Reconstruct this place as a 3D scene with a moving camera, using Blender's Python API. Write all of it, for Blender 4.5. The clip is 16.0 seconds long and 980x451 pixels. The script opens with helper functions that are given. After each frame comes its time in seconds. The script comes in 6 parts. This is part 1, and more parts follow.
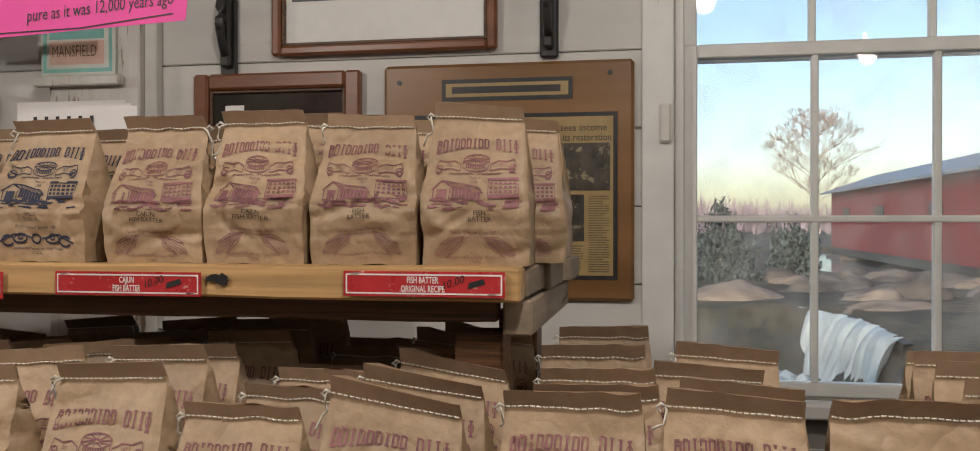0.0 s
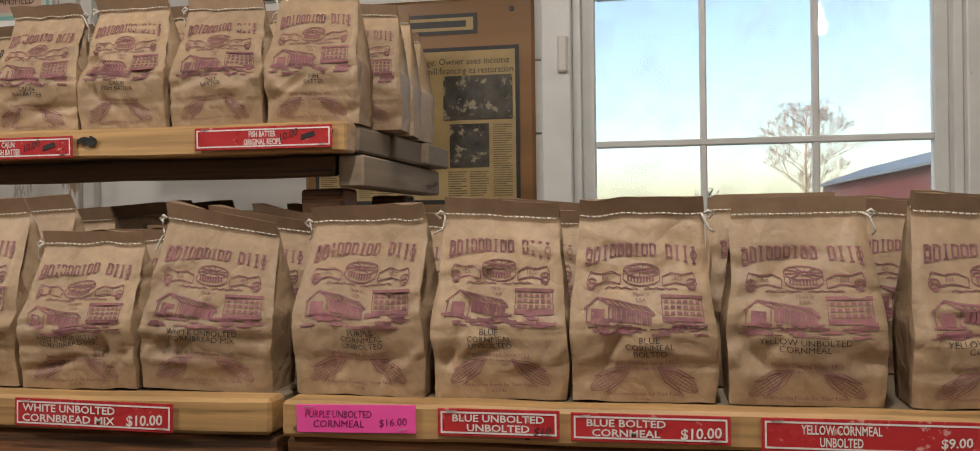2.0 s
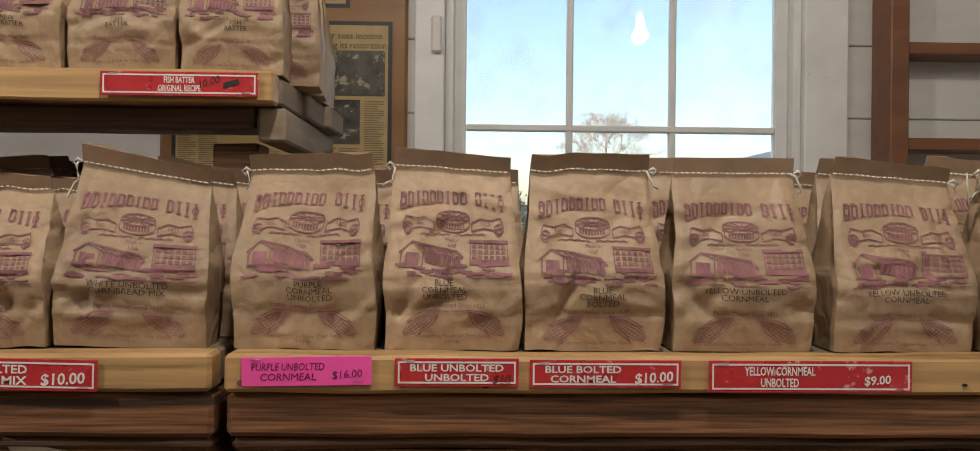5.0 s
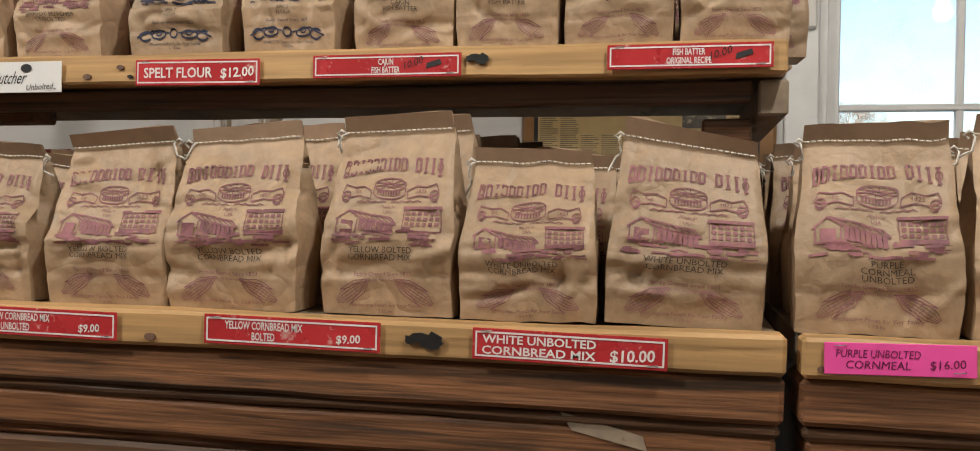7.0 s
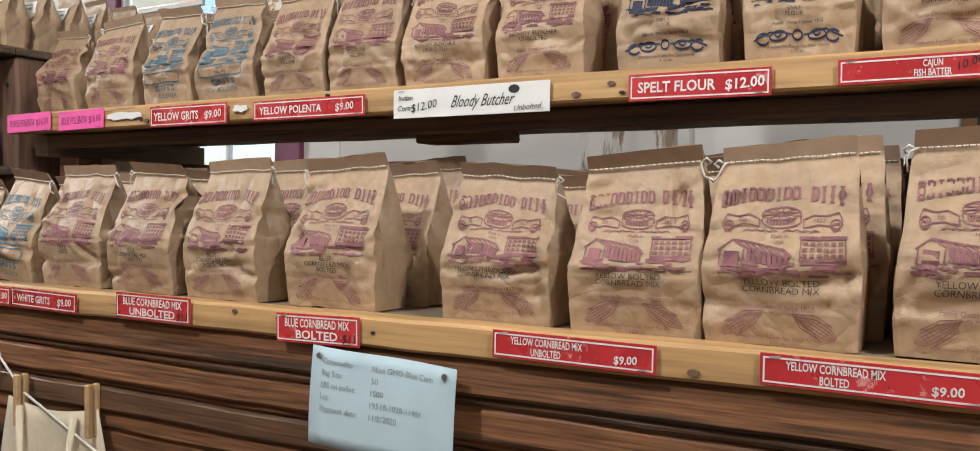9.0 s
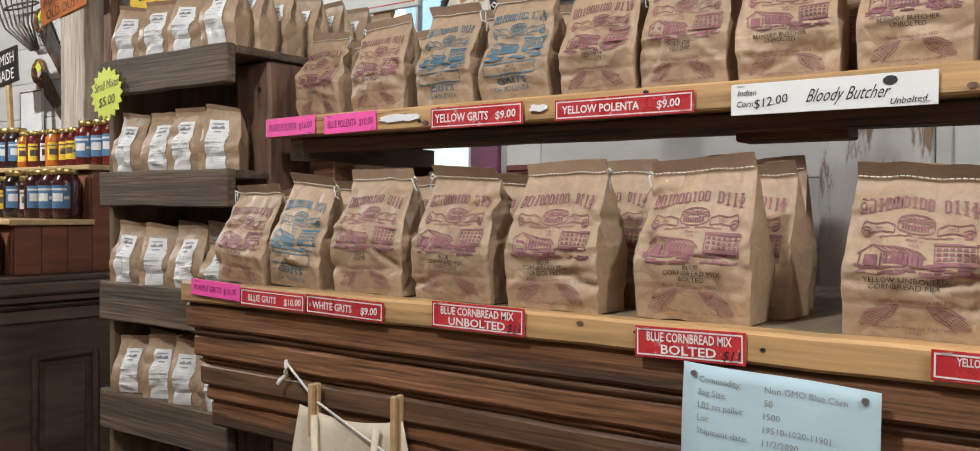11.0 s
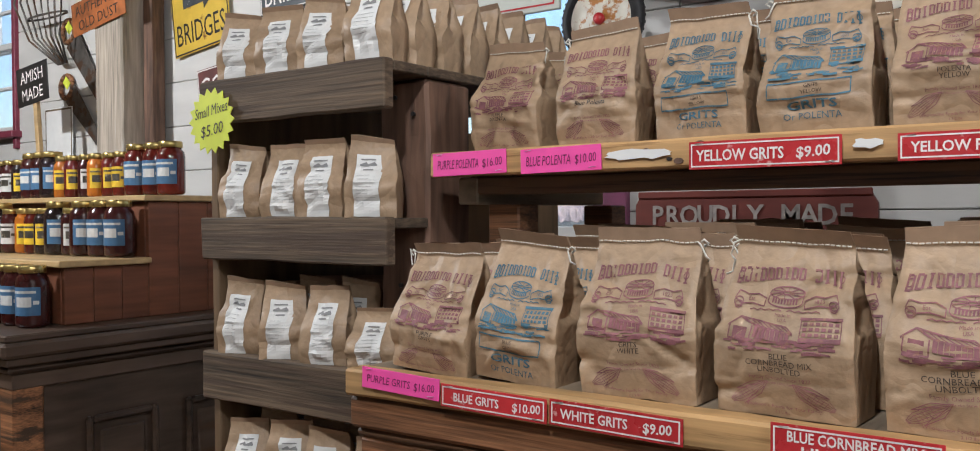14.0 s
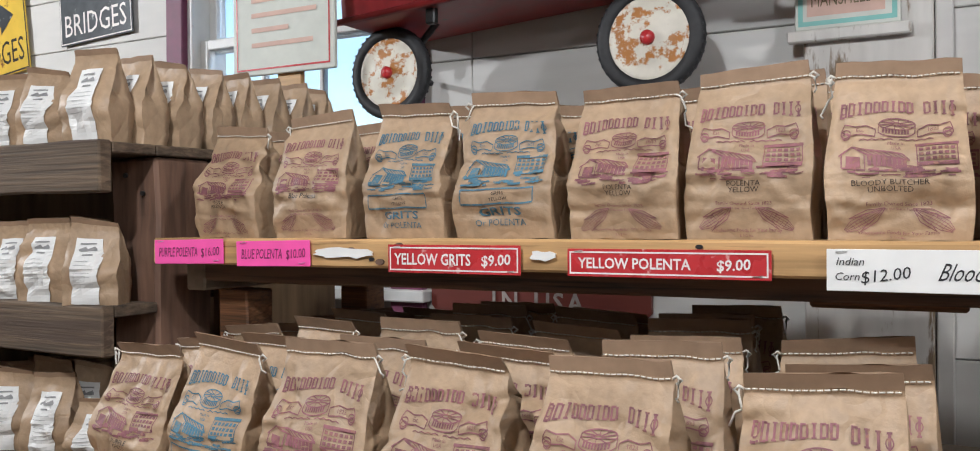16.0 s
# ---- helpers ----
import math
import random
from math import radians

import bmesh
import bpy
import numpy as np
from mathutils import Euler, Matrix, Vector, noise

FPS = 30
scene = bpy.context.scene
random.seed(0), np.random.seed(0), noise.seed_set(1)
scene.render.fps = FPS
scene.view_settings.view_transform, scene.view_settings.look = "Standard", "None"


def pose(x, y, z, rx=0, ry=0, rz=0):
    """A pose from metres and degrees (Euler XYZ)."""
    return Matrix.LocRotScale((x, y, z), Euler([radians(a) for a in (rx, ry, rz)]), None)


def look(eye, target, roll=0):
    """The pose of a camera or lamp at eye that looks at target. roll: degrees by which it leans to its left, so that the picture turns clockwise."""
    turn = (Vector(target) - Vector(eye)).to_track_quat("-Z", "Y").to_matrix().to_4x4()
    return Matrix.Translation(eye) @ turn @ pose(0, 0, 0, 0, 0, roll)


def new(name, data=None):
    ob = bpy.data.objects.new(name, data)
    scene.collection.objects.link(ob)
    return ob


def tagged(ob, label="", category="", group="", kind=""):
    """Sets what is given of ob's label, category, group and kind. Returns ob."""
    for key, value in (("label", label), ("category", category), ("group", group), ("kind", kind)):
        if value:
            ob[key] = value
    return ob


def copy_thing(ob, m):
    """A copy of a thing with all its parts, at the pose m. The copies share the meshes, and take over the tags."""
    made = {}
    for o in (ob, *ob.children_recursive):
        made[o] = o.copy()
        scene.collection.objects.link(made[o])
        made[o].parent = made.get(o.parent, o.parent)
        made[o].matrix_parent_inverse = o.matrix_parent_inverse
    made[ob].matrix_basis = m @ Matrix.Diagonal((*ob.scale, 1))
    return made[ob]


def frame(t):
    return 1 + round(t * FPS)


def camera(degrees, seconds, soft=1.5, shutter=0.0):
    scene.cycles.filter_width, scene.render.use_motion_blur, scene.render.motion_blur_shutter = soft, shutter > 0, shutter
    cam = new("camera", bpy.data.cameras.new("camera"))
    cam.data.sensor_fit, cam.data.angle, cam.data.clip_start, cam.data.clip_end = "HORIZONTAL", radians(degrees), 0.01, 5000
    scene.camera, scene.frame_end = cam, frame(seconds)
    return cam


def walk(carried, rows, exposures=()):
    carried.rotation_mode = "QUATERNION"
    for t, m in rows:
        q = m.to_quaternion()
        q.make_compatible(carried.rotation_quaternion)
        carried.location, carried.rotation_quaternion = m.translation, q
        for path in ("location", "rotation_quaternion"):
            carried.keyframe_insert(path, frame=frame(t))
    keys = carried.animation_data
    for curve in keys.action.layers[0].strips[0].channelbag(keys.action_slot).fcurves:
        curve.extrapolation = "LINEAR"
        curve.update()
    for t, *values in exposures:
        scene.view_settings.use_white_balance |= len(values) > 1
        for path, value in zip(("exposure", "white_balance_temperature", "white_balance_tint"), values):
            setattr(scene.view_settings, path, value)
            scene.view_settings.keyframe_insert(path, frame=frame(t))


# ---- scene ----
cam = camera(57.3, 16.0, 1.0)
METRES, EYE, TILT, LEAN, TURN = 2.6, 1.42, 0.0, 0.0, 10.7
ROWS = [
    (0.0, 0.0, 0.0, 0.0, -0.0, -0.24, 0.0),
    (0.5, 0.0177, 0.0012, -0.0113, 2.31, -0.32, 0.14),
    (1.0, 0.0341, -0.0046, -0.027, 2.78, -0.3, 0.28),
    (1.5, 0.0656, -0.0323, -0.0489, 3.01, -0.27, 0.37),
    (2.0, 0.081, -0.0538, -0.0703, -0.19, -0.2, 0.73),
    (2.5, 0.0756, -0.0525, -0.0992, -6.06, -0.21, 0.8),
    (3.0, 0.0817, -0.0506, -0.1, -7.37, -0.15, 0.64),
    (5.5, -0.0141, -0.0427, -0.0889, -13.02, -0.17, -0.65),
    (6.0, -0.0543, -0.0356, -0.0917, -6.5, -0.39, -0.96),
    (6.5, -0.0802, -0.0198, -0.0916, -1.86, -0.55, -0.94),
    (7.0, -0.106, -0.0128, -0.0995, 1.49, -0.63, -0.9),
    (7.5, -0.121, 0.0, -0.0928, 7.96, -0.84, -0.91),
    (8.0, -0.1288, 0.0015, -0.0891, 13.97, -0.95, -0.8),
    (8.5, -0.1644, -0.0037, -0.093, 18.44, -1.11, -0.79),
    (9.0, -0.2136, 0.0036, -0.0891, 19.81, -1.09, -0.63),
    (9.5, -0.2512, -0.0024, -0.0875, 20.36, -1.04, -0.58),
    (10.0, -0.2841, -0.0124, -0.0889, 21.69, -1.05, -0.53),
    (12.5, -0.4471, -0.0005, -0.0833, 30.08, -0.93, -0.04),
    (13.0, -0.4762, 0.0322, -0.0759, 30.08, -0.87, 0.06),
    (13.5, -0.5033, 0.0463, -0.0707, 29.93, -0.82, 0.25),
    (14.0, -0.5406, 0.0543, -0.0575, 25.28, -0.74, 0.41),
    (14.5, -0.5547, 0.0562, -0.0469, 22.17, -0.7, 0.51),
    (15.0, -0.5536, 0.063, -0.0165, 19.56, -0.63, 0.49),
    (15.5, -0.5259, 0.0777, -0.0094, 18.47, -0.58, 0.62),
    (16.0, -0.4566, 0.0941, -0.009, 17.87, -0.55, 0.53),
]
walk(cam, [(t, pose(0, 0, EYE, TILT, LEAN, TURN) @ pose(METRES * x, METRES * y, METRES * z, 90 + pitch, roll, yaw)) for t, x, y, z, yaw, pitch, roll in ROWS],
     [(0.0, 0.6, 6600, 13), (1.5, 0.66, 6600, 13), (2.5, 0.8, 6700, 11), (5.5, 0.72, 6600, 12), (6.5, 0.84, 6500, 11), (8.0, 1.4, 6300, 10), (9.0, 1.35, 6000, 10), (13.0, 1.25, 5800, 10), (14.5, 1.15, 5700, 10), (16.0, 1.35, 5700, 10)])

# ---- world, sun, lamps ----
world = bpy.data.worlds.new("World")
scene.world = world
world.use_nodes = True
wn = world.node_tree.nodes
sky = wn.new("ShaderNodeTexSky")
sky.sky_type, sky.sun_disc = "NISHITA", False
sky.sun_elevation, sky.sun_rotation = radians(15), radians(200)
sky.altitude, sky.dust_density, sky.ozone_density = 200, 1.6, 1.6
world.node_tree.links.new(sky.outputs[0], wn["Background"].inputs[0])
wn["Background"].inputs[1].default_value = 0.15

sun = new("sun", bpy.data.lights.new("sun", "SUN"))
sun.data.energy, sun.data.angle, sun.data.color = 2.2, radians(12), (1.0, 0.86, 0.72)
sun.matrix_world = look((-14, -30, 9), (0, 10, 0))

WARM = (1.0, 0.95, 0.87)
LAMPS = [(0.2, 0.12, 27), (-1.6, -0.4, 36), (-4.9, 0.1, 72), (1.25, -1.5, 12)]

# ---- materials ----
def mat(name, base, rough=0.6, metal=0.0, scale=30.0, vary=0.15, bump=0.1, grain=None, blotch=None, spec=0.5, rand=0.0, dist=0.002, ridge=None):
    """base varied at two scales; grain: stretch (x, y, z) of the fine noise; blotch: a second colour in patches."""
    m = bpy.data.materials.new(name)
    m.use_nodes = True
    nt = m.node_tree
    N, L = nt.nodes, nt.links
    b = N["Principled BSDF"]
    tc = N.new("ShaderNodeTexCoord")
    mp = N.new("ShaderNodeMapping")
    mp.inputs["Scale"].default_value = grain or (1, 1, 1)
    L.new(tc.outputs["Object"], mp.inputs[0])
    oi = N.new("ShaderNodeObjectInfo")
    add = N.new("ShaderNodeVectorMath")
    mul = N.new("ShaderNodeMath"); mul.operation = "MULTIPLY"; mul.inputs[1].default_value = 7.0
    L.new(oi.outputs["Random"], mul.inputs[0])
    L.new(mp.outputs[0], add.inputs[0]); L.new(mul.outputs[0], add.inputs[1])
    fine = N.new("ShaderNodeTexNoise"); fine.inputs["Scale"].default_value = scale; fine.inputs["Detail"].default_value = 6
    big = N.new("ShaderNodeTexNoise"); big.inputs["Scale"].default_value = scale / 7; big.inputs["Detail"].default_value = 3
    L.new(add.outputs[0], fine.inputs[0]); L.new(add.outputs[0], big.inputs[0])
    ramp = N.new("ShaderNodeValToRGB")
    lo = [max(0, c * (1 - 2 * vary)) for c in base]; hi = [min(1, c * (1 + 1.2 * vary)) for c in base]
    ramp.color_ramp.elements[0].position, ramp.color_ramp.elements[1].position = 0.3, 0.7
    ramp.color_ramp.elements[0].color, ramp.color_ramp.elements[1].color = (*lo, 1), (*hi, 1)
    mixn = N.new("ShaderNodeMath"); mixn.operation = "MULTIPLY_ADD"; mixn.inputs[1].default_value = 0.5
    half = N.new("ShaderNodeMath"); half.operation = "MULTIPLY"; half.inputs[1].default_value = 0.5
    L.new(big.outputs[0], half.inputs[0]); L.new(fine.outputs[0], mixn.inputs[0]); L.new(half.outputs[0], mixn.inputs[2])
    L.new(mixn.outputs[0], ramp.inputs[0])
    out = ramp.outputs[0]
    if blotch:
        col, cover, bs = blotch
        bn = N.new("ShaderNodeTexNoise"); bn.inputs["Scale"].default_value = bs; bn.inputs["Detail"].default_value = 7; bn.inputs["Roughness"].default_value = 0.65
        L.new(add.outputs[0], bn.inputs[0])
        br = N.new("ShaderNodeValToRGB")
        br.color_ramp.elements[0].position, br.color_ramp.elements[1].position = 1 - cover - 0.03, 1 - cover + 0.03
        L.new(bn.outputs[0], br.inputs[0])
        mx = N.new("ShaderNodeMix"); mx.data_type = "RGBA"
        L.new(br.outputs[0], mx.inputs[0]); L.new(out, mx.inputs[6]); mx.inputs[7].default_value = (*col, 1)
        out = mx.outputs[2]
    if rand:
        hv = N.new("ShaderNodeHueSaturation")
        mr = N.new("ShaderNodeMapRange"); mr.inputs["To Min"].default_value, mr.inputs["To Max"].default_value = 1 - rand, 1 + rand
        L.new(oi.outputs["Random"], mr.inputs[0]); L.new(mr.outputs[0], hv.inputs["Value"]); L.new(out, hv.inputs["Color"])
        out = hv.outputs[0]
    L.new(out, b.inputs["Base Color"])
    rr = N.new("ShaderNodeMapRange"); rr.inputs["To Min"].default_value, rr.inputs["To Max"].default_value = max(0.03, rough - 0.1), min(1, rough + 0.1)
    L.new(fine.outputs[0], rr.inputs[0]); L.new(rr.outputs[0], b.inputs["Roughness"])
    b.inputs["Metallic"].default_value = metal
    b.inputs["Specular IOR Level"].default_value = spec
    if bump:
        bp = N.new("ShaderNodeBump"); bp.inputs["Strength"].default_value = bump; bp.inputs["Distance"].default_value = dist
        height = mixn.outputs[0]
        if ridge:
            # sharp crease lines where a slow noise crosses its middle value
            for rs, ra in ridge:
                rn = N.new("ShaderNodeTexNoise"); rn.inputs["Scale"].default_value = rs; rn.inputs["Detail"].default_value = 1.5
                L.new(add.outputs[0], rn.inputs[0])
                sub = N.new("ShaderNodeMath"); sub.operation = "SUBTRACT"; sub.inputs[1].default_value = 0.5
                ab = N.new("ShaderNodeMath"); ab.operation = "ABSOLUTE"
                mn = N.new("ShaderNodeMath"); mn.operation = "MINIMUM"; mn.inputs[1].default_value = 0.09
                ma = N.new("ShaderNodeMath"); ma.operation = "MULTIPLY_ADD"; ma.inputs[1].default_value = ra
                L.new(rn.outputs[0], sub.inputs[0]); L.new(sub.outputs[0], ab.inputs[0]); L.new(ab.outputs[0], mn.inputs[0]); L.new(mn.outputs[0], ma.inputs[0]); L.new(height, ma.inputs[2])
                height = ma.outputs[0]
        L.new(height, bp.inputs["Height"]); L.new(bp.outputs[0], b.inputs["Normal"])
    return m


def glow(name, col, strength):
    m = bpy.data.materials.new(name); m.use_nodes = True
    b = m.node_tree.nodes["Principled BSDF"]
    b.inputs["Emission Color"].default_value = (*col, 1); b.inputs["Emission Strength"].default_value = strength
    return m


def glassy(name, tint=(1, 1, 1), rough=0.0, trans=1.0):
    m = bpy.data.materials.new(name); m.use_nodes = True
    b = m.node_tree.nodes["Principled BSDF"]
    b.inputs["Base Color"].default_value = (*tint, 1); b.inputs["Roughness"].default_value = rough
    b.inputs["Transmission Weight"].default_value = trans; b.inputs["IOR"].default_value = 1.45
    return m


KRAFT = mat("kraft_paper", (0.42, 0.295, 0.184), 0.5, scale=90, vary=0.12, bump=0.6, rand=0.1, spec=0.45, dist=0.004, ridge=((11, 6.5), (25, 3.0)))
# same kraft as the body, darkened to paint in the leaning fold's shade
KRAFT_FOLD_SHADE = mat("kraft_paper_fold_shaded", (0.36, 0.245, 0.16), 0.62, scale=60, vary=0.12, bump=0.25, rand=0.1, spec=0.3)
THREAD = mat("white_cotton_thread", (0.75, 0.72, 0.65), 0.9, scale=300, bump=0)
INK_RED = mat("maroon_ink", (0.285, 0.12, 0.135), 0.6, scale=90, vary=0.3, bump=0, blotch=((0.30, 0.15, 0.11), 0.42, 160), spec=0.3)
INK_BLUE = mat("blue_ink", (0.085, 0.19, 0.26), 0.6, scale=90, vary=0.25, bump=0, blotch=((0.2, 0.21, 0.19), 0.42, 160), spec=0.3)
INK_NAVY = mat("navy_ink", (0.035, 0.04, 0.075), 0.6, scale=90, vary=0.3, bump=0, spec=0.3)
INK_BLACK = mat("black_stamp_ink", (0.05, 0.04, 0.035), 0.6, scale=120, vary=0.2, bump=0, blotch=((0.2, 0.13, 0.08), 0.42, 220), spec=0.3)
PEN = mat("black_pen", (0.02, 0.02, 0.022), 0.5, bump=0)
PINK_PEN = mat("dark_red_marker", (0.16, 0.01, 0.07), 0.5, bump=0)
SIGN_RED = mat("red_plastic_sign", (0.52, 0.035, 0.04), 0.28, scale=20, vary=0.14, bump=0.08, blotch=((0.62, 0.3, 0.28), 0.36, 70))
SIGN_WHITE = mat("white_plastic_print", (0.80, 0.76, 0.73), 0.45, scale=40, vary=0.06, bump=0, blotch=((0.7, 0.3, 0.28), 0.3, 60))
PINK = mat("fluorescent_pink_card", (0.90, 0.09, 0.40), 0.6, scale=30, vary=0.05, bump=0.05)
YELLOW_CARD = mat("fluorescent_yellow_card", (0.72, 0.80, 0.07), 0.6, scale=30, vary=0.05, bump=0.05)
WHITE_PAPER = mat("white_paper", (0.78, 0.78, 0.76), 0.7, scale=30, vary=0.04, bump=0.05)
BLUE_PAPER = mat("pale_blue_paper", (0.46, 0.60, 0.66), 0.7, scale=20, vary=0.05, bump=0.08)
STEEL = mat("steel_staple", (0.6, 0.6, 0.6), 0.35, metal=1.0, bump=0)
PINE = mat("pine_board", (0.53, 0.325, 0.14), 0.45, scale=40, vary=0.28, bump=0.4, grain=(0.12, 1, 3), blotch=((0.2, 0.105, 0.04), 0.36, 11))
PINE_END = mat("weathered_pine", (0.30, 0.235, 0.165), 0.75, scale=30, vary=0.3, bump=0.5, grain=(1, 0.15, 1.5), blotch=((0.12, 0.09, 0.06), 0.38, 14))
DARK_WOOD = mat("dark_stained_wood", (0.12, 0.062, 0.032), 0.5, scale=55, vary=0.5, bump=0.4, grain=(0.18, 1.5, 5), blotch=((0.16, 0.085, 0.04), 0.4, 5))
BROWN_WOOD = mat("brown_old_board", (0.235, 0.105, 0.045), 0.55, scale=60, vary=0.6, bump=0.9, grain=(0.16, 1.5, 5), blotch=((0.06, 0.035, 0.02), 0.42, 5), rand=0.2)
BEAM = mat("old_beam_wood", (0.165, 0.092, 0.06), 0.7, scale=40, vary=0.5, bump=0.9, grain=(1.5, 1.5, 0.18), blotch=((0.2, 0.13, 0.08), 0.36, 10), dist=0.004)
BARN = mat("grey_barn_board", (0.125, 0.087, 0.055), 0.8, scale=40, vary=0.5, bump=1.0, grain=(0.14, 1.5, 5), blotch=((0.07, 0.045, 0.03), 0.45, 12), rand=0.2, dist=0.003)
BARN_SIDE = mat("brown_barn_board", (0.23, 0.145, 0.075), 0.75, scale=34, vary=0.35, bump=0.6, grain=(1.5, 1, 0.12), rand=0.15)
COUNTER = mat("black_brown_varnish", (0.105, 0.07, 0.05), 0.36, scale=22, vary=0.35, bump=0.2, grain=(0.2, 0.2, 1.5), blotch=((0.09, 0.05, 0.028), 0.4, 6))
RED_WOOD = mat("red_brown_step_wood", (0.20, 0.07, 0.032), 0.55, scale=22, vary=0.3, bump=0.25, grain=(1, 0.15, 1.8), rand=0.15)
SHELF_PINE = mat("light_pine_shelf", (0.52, 0.36, 0.17), 0.55, scale=26, vary=0.2, bump=0.2, grain=(0.15, 1, 1.5))
WALL = mat("white_painted_board", (0.62, 0.61, 0.58), 0.55, scale=14, vary=0.07, bump=0.2, grain=(0.25, 1, 1.3), blotch=((0.52, 0.50, 0.46), 0.3, 7), rand=0.03)
PEEL = mat("peeling_white_paint", (0.66, 0.64, 0.6), 0.7, scale=16, vary=0.12, bump=0.6, grain=(1.6, 1, 0.3), blotch=((0.22, 0.16, 0.1), 0.44, 12))
TRIM = mat("white_window_paint", (0.72, 0.72, 0.70), 0.45, scale=16, vary=0.07, bump=0.2, blotch=((0.45, 0.43, 0.4), 0.31, 26))
PLASTER = mat("plain_wall_paint", (0.27, 0.25, 0.23), 0.8, scale=9, vary=0.08, bump=0.1)
CEIL = mat("ceiling_board", (0.17, 0.135, 0.10), 0.75, scale=12, vary=0.2, bump=0.3, grain=(0.2, 1, 1))
FLOOR = mat("floor_plank", (0.17, 0.1, 0.055), 0.5, scale=18, vary=0.3, bump=0.3, grain=(0.15, 1, 1), rand=0.2)
FRAME_WOOD = mat("picture_frame_wood", (0.20, 0.075, 0.03), 0.35, scale=26, vary=0.25, bump=0.2, grain=(0.3, 1, 1))
PLY = mat("varnished_plaque_wood", (0.25, 0.125, 0.045), 0.33, scale=14, vary=0.2, bump=0.05, grain=(0.15, 1, 1))
NEWS = mat("yellowed_newsprint", (0.38, 0.265, 0.11), 0.45, scale=40, vary=0.1, bump=0)
GREYTYPE = mat("faded_type", (0.17, 0.125, 0.065), 0.6, scale=120, vary=0.35, bump=0)
PHOTO = mat("dark_photograph", (0.06, 0.052, 0.04), 0.35, scale=40, vary=0.7, bump=0, blotch=((0.30, 0.25, 0.16), 0.42, 34))
BLACK = mat("black_paint", (0.02, 0.02, 0.02), 0.4, scale=60, vary=0.3, bump=0.2)
IRON = mat("black_cast_iron", (0.025, 0.024, 0.024), 0.42, scale=60, vary=0.3, bump=0.3)
RUBBER = mat("black_rubber", (0.025, 0.025, 0.027), 0.6, scale=60, vary=0.3, bump=0.2)
RIM = mat("rusty_white_rim", (0.72, 0.68, 0.58), 0.5, scale=30, vary=0.1, bump=0.2, blotch=((0.42, 0.17, 0.035), 0.45, 24))
RED_METAL = mat("worn_red_enamel", (0.28, 0.022, 0.024), 0.4, scale=20, vary=0.25, bump=0.1, blotch=((0.12, 0.04, 0.03), 0.35, 16))
SIGN_BARN = mat("red_brown_sign_paint", (0.15, 0.03, 0.02), 0.5, scale=22, vary=0.25, bump=0.2, grain=(0.2, 1, 1))
SILVER = mat("grey_raised_letter", (0.36, 0.32, 0.29), 0.5, scale=60, vary=0.25, bump=0.2)
ROAD_YELLOW = mat("yellow_enamel_sign", (0.62, 0.42, 0.05), 0.35, scale=20, vary=0.1, bump=0.05, blotch=((0.17, 0.06, 0.025), 0.36, 14))
SIGN_DARK = mat("dark_enamel_sign", (0.055, 0.065, 0.075), 0.35, scale=30, vary=0.3, bump=0.3, blotch=((0.45, 0.45, 0.45), 0.36, 22))
RUST_RED = mat("rusty_red_sign", (0.12, 0.035, 0.03), 0.5, scale=20, vary=0.3, bump=0.1)
PURPLE = mat("purple_painted_trim", (0.16, 0.035, 0.085), 0.5, scale=30, vary=0.15, bump=0.1)
MAROON = mat("maroon_window_paint", (0.20, 0.028, 0.055), 0.5, scale=20, vary=0.2, bump=0.15)
GREY_TIMBER = mat("grey_weathered_timber", (0.42, 0.36, 0.29), 0.8, scale=30, vary=0.35, bump=0.8, grain=(4, 2, 0.2), blotch=((0.5, 0.47, 0.42), 0.36, 8), dist=0.004)
CANVAS = mat("cream_canvas", (0.66, 0.58, 0.44), 0.9, scale=120, vary=0.06, bump=0.4)
PIN = mat("clothespin_wood", (0.50, 0.33, 0.16), 0.6, scale=60, vary=0.15, bump=0.1)
SAW = mat("rusty_saw_steel", (0.17, 0.155, 0.14), 0.5, metal=0.6, scale=26, vary=0.35, bump=0.2, blotch=((0.13, 0.075, 0.045), 0.45, 14))
TEAL = mat("teal_poster_print", (0.22, 0.50, 0.46), 0.6, scale=30, vary=0.08, bump=0)
SALMON = mat("salmon_poster_print", (0.62, 0.42, 0.34), 0.6, scale=30, vary=0.08, bump=0)
PALE = mat("pale_poster_paper", (0.60, 0.62, 0.56), 0.6, scale=30, vary=0.06, bump=0)
GLASS = glassy("window_glass", (0.97, 0.99, 1.0))
gn, gl = GLASS.node_tree.nodes, GLASS.node_tree.links
gt, gx, gr_ = gn.new("ShaderNodeTexCoord"), gn.new("ShaderNodeTexNoise"), gn.new("ShaderNodeMapRange")
gx.inputs["Scale"].default_value, gx.inputs["Detail"].default_value = 11, 9
gr_.inputs["From Min"].default_value, gr_.inputs["From Max"].default_value, gr_.inputs["To Min"].default_value, gr_.inputs["To Max"].default_value = 0.45, 0.75, 0.96, 0.82
gl.new(gt.outputs["Object"], gx.inputs[0]); gl.new(gx.outputs[0], gr_.inputs[0]); gl.new(gr_.outputs[0], gn["Principled BSDF"].inputs["Transmission Weight"])
JAR_GLASS = glassy("jar_glass")
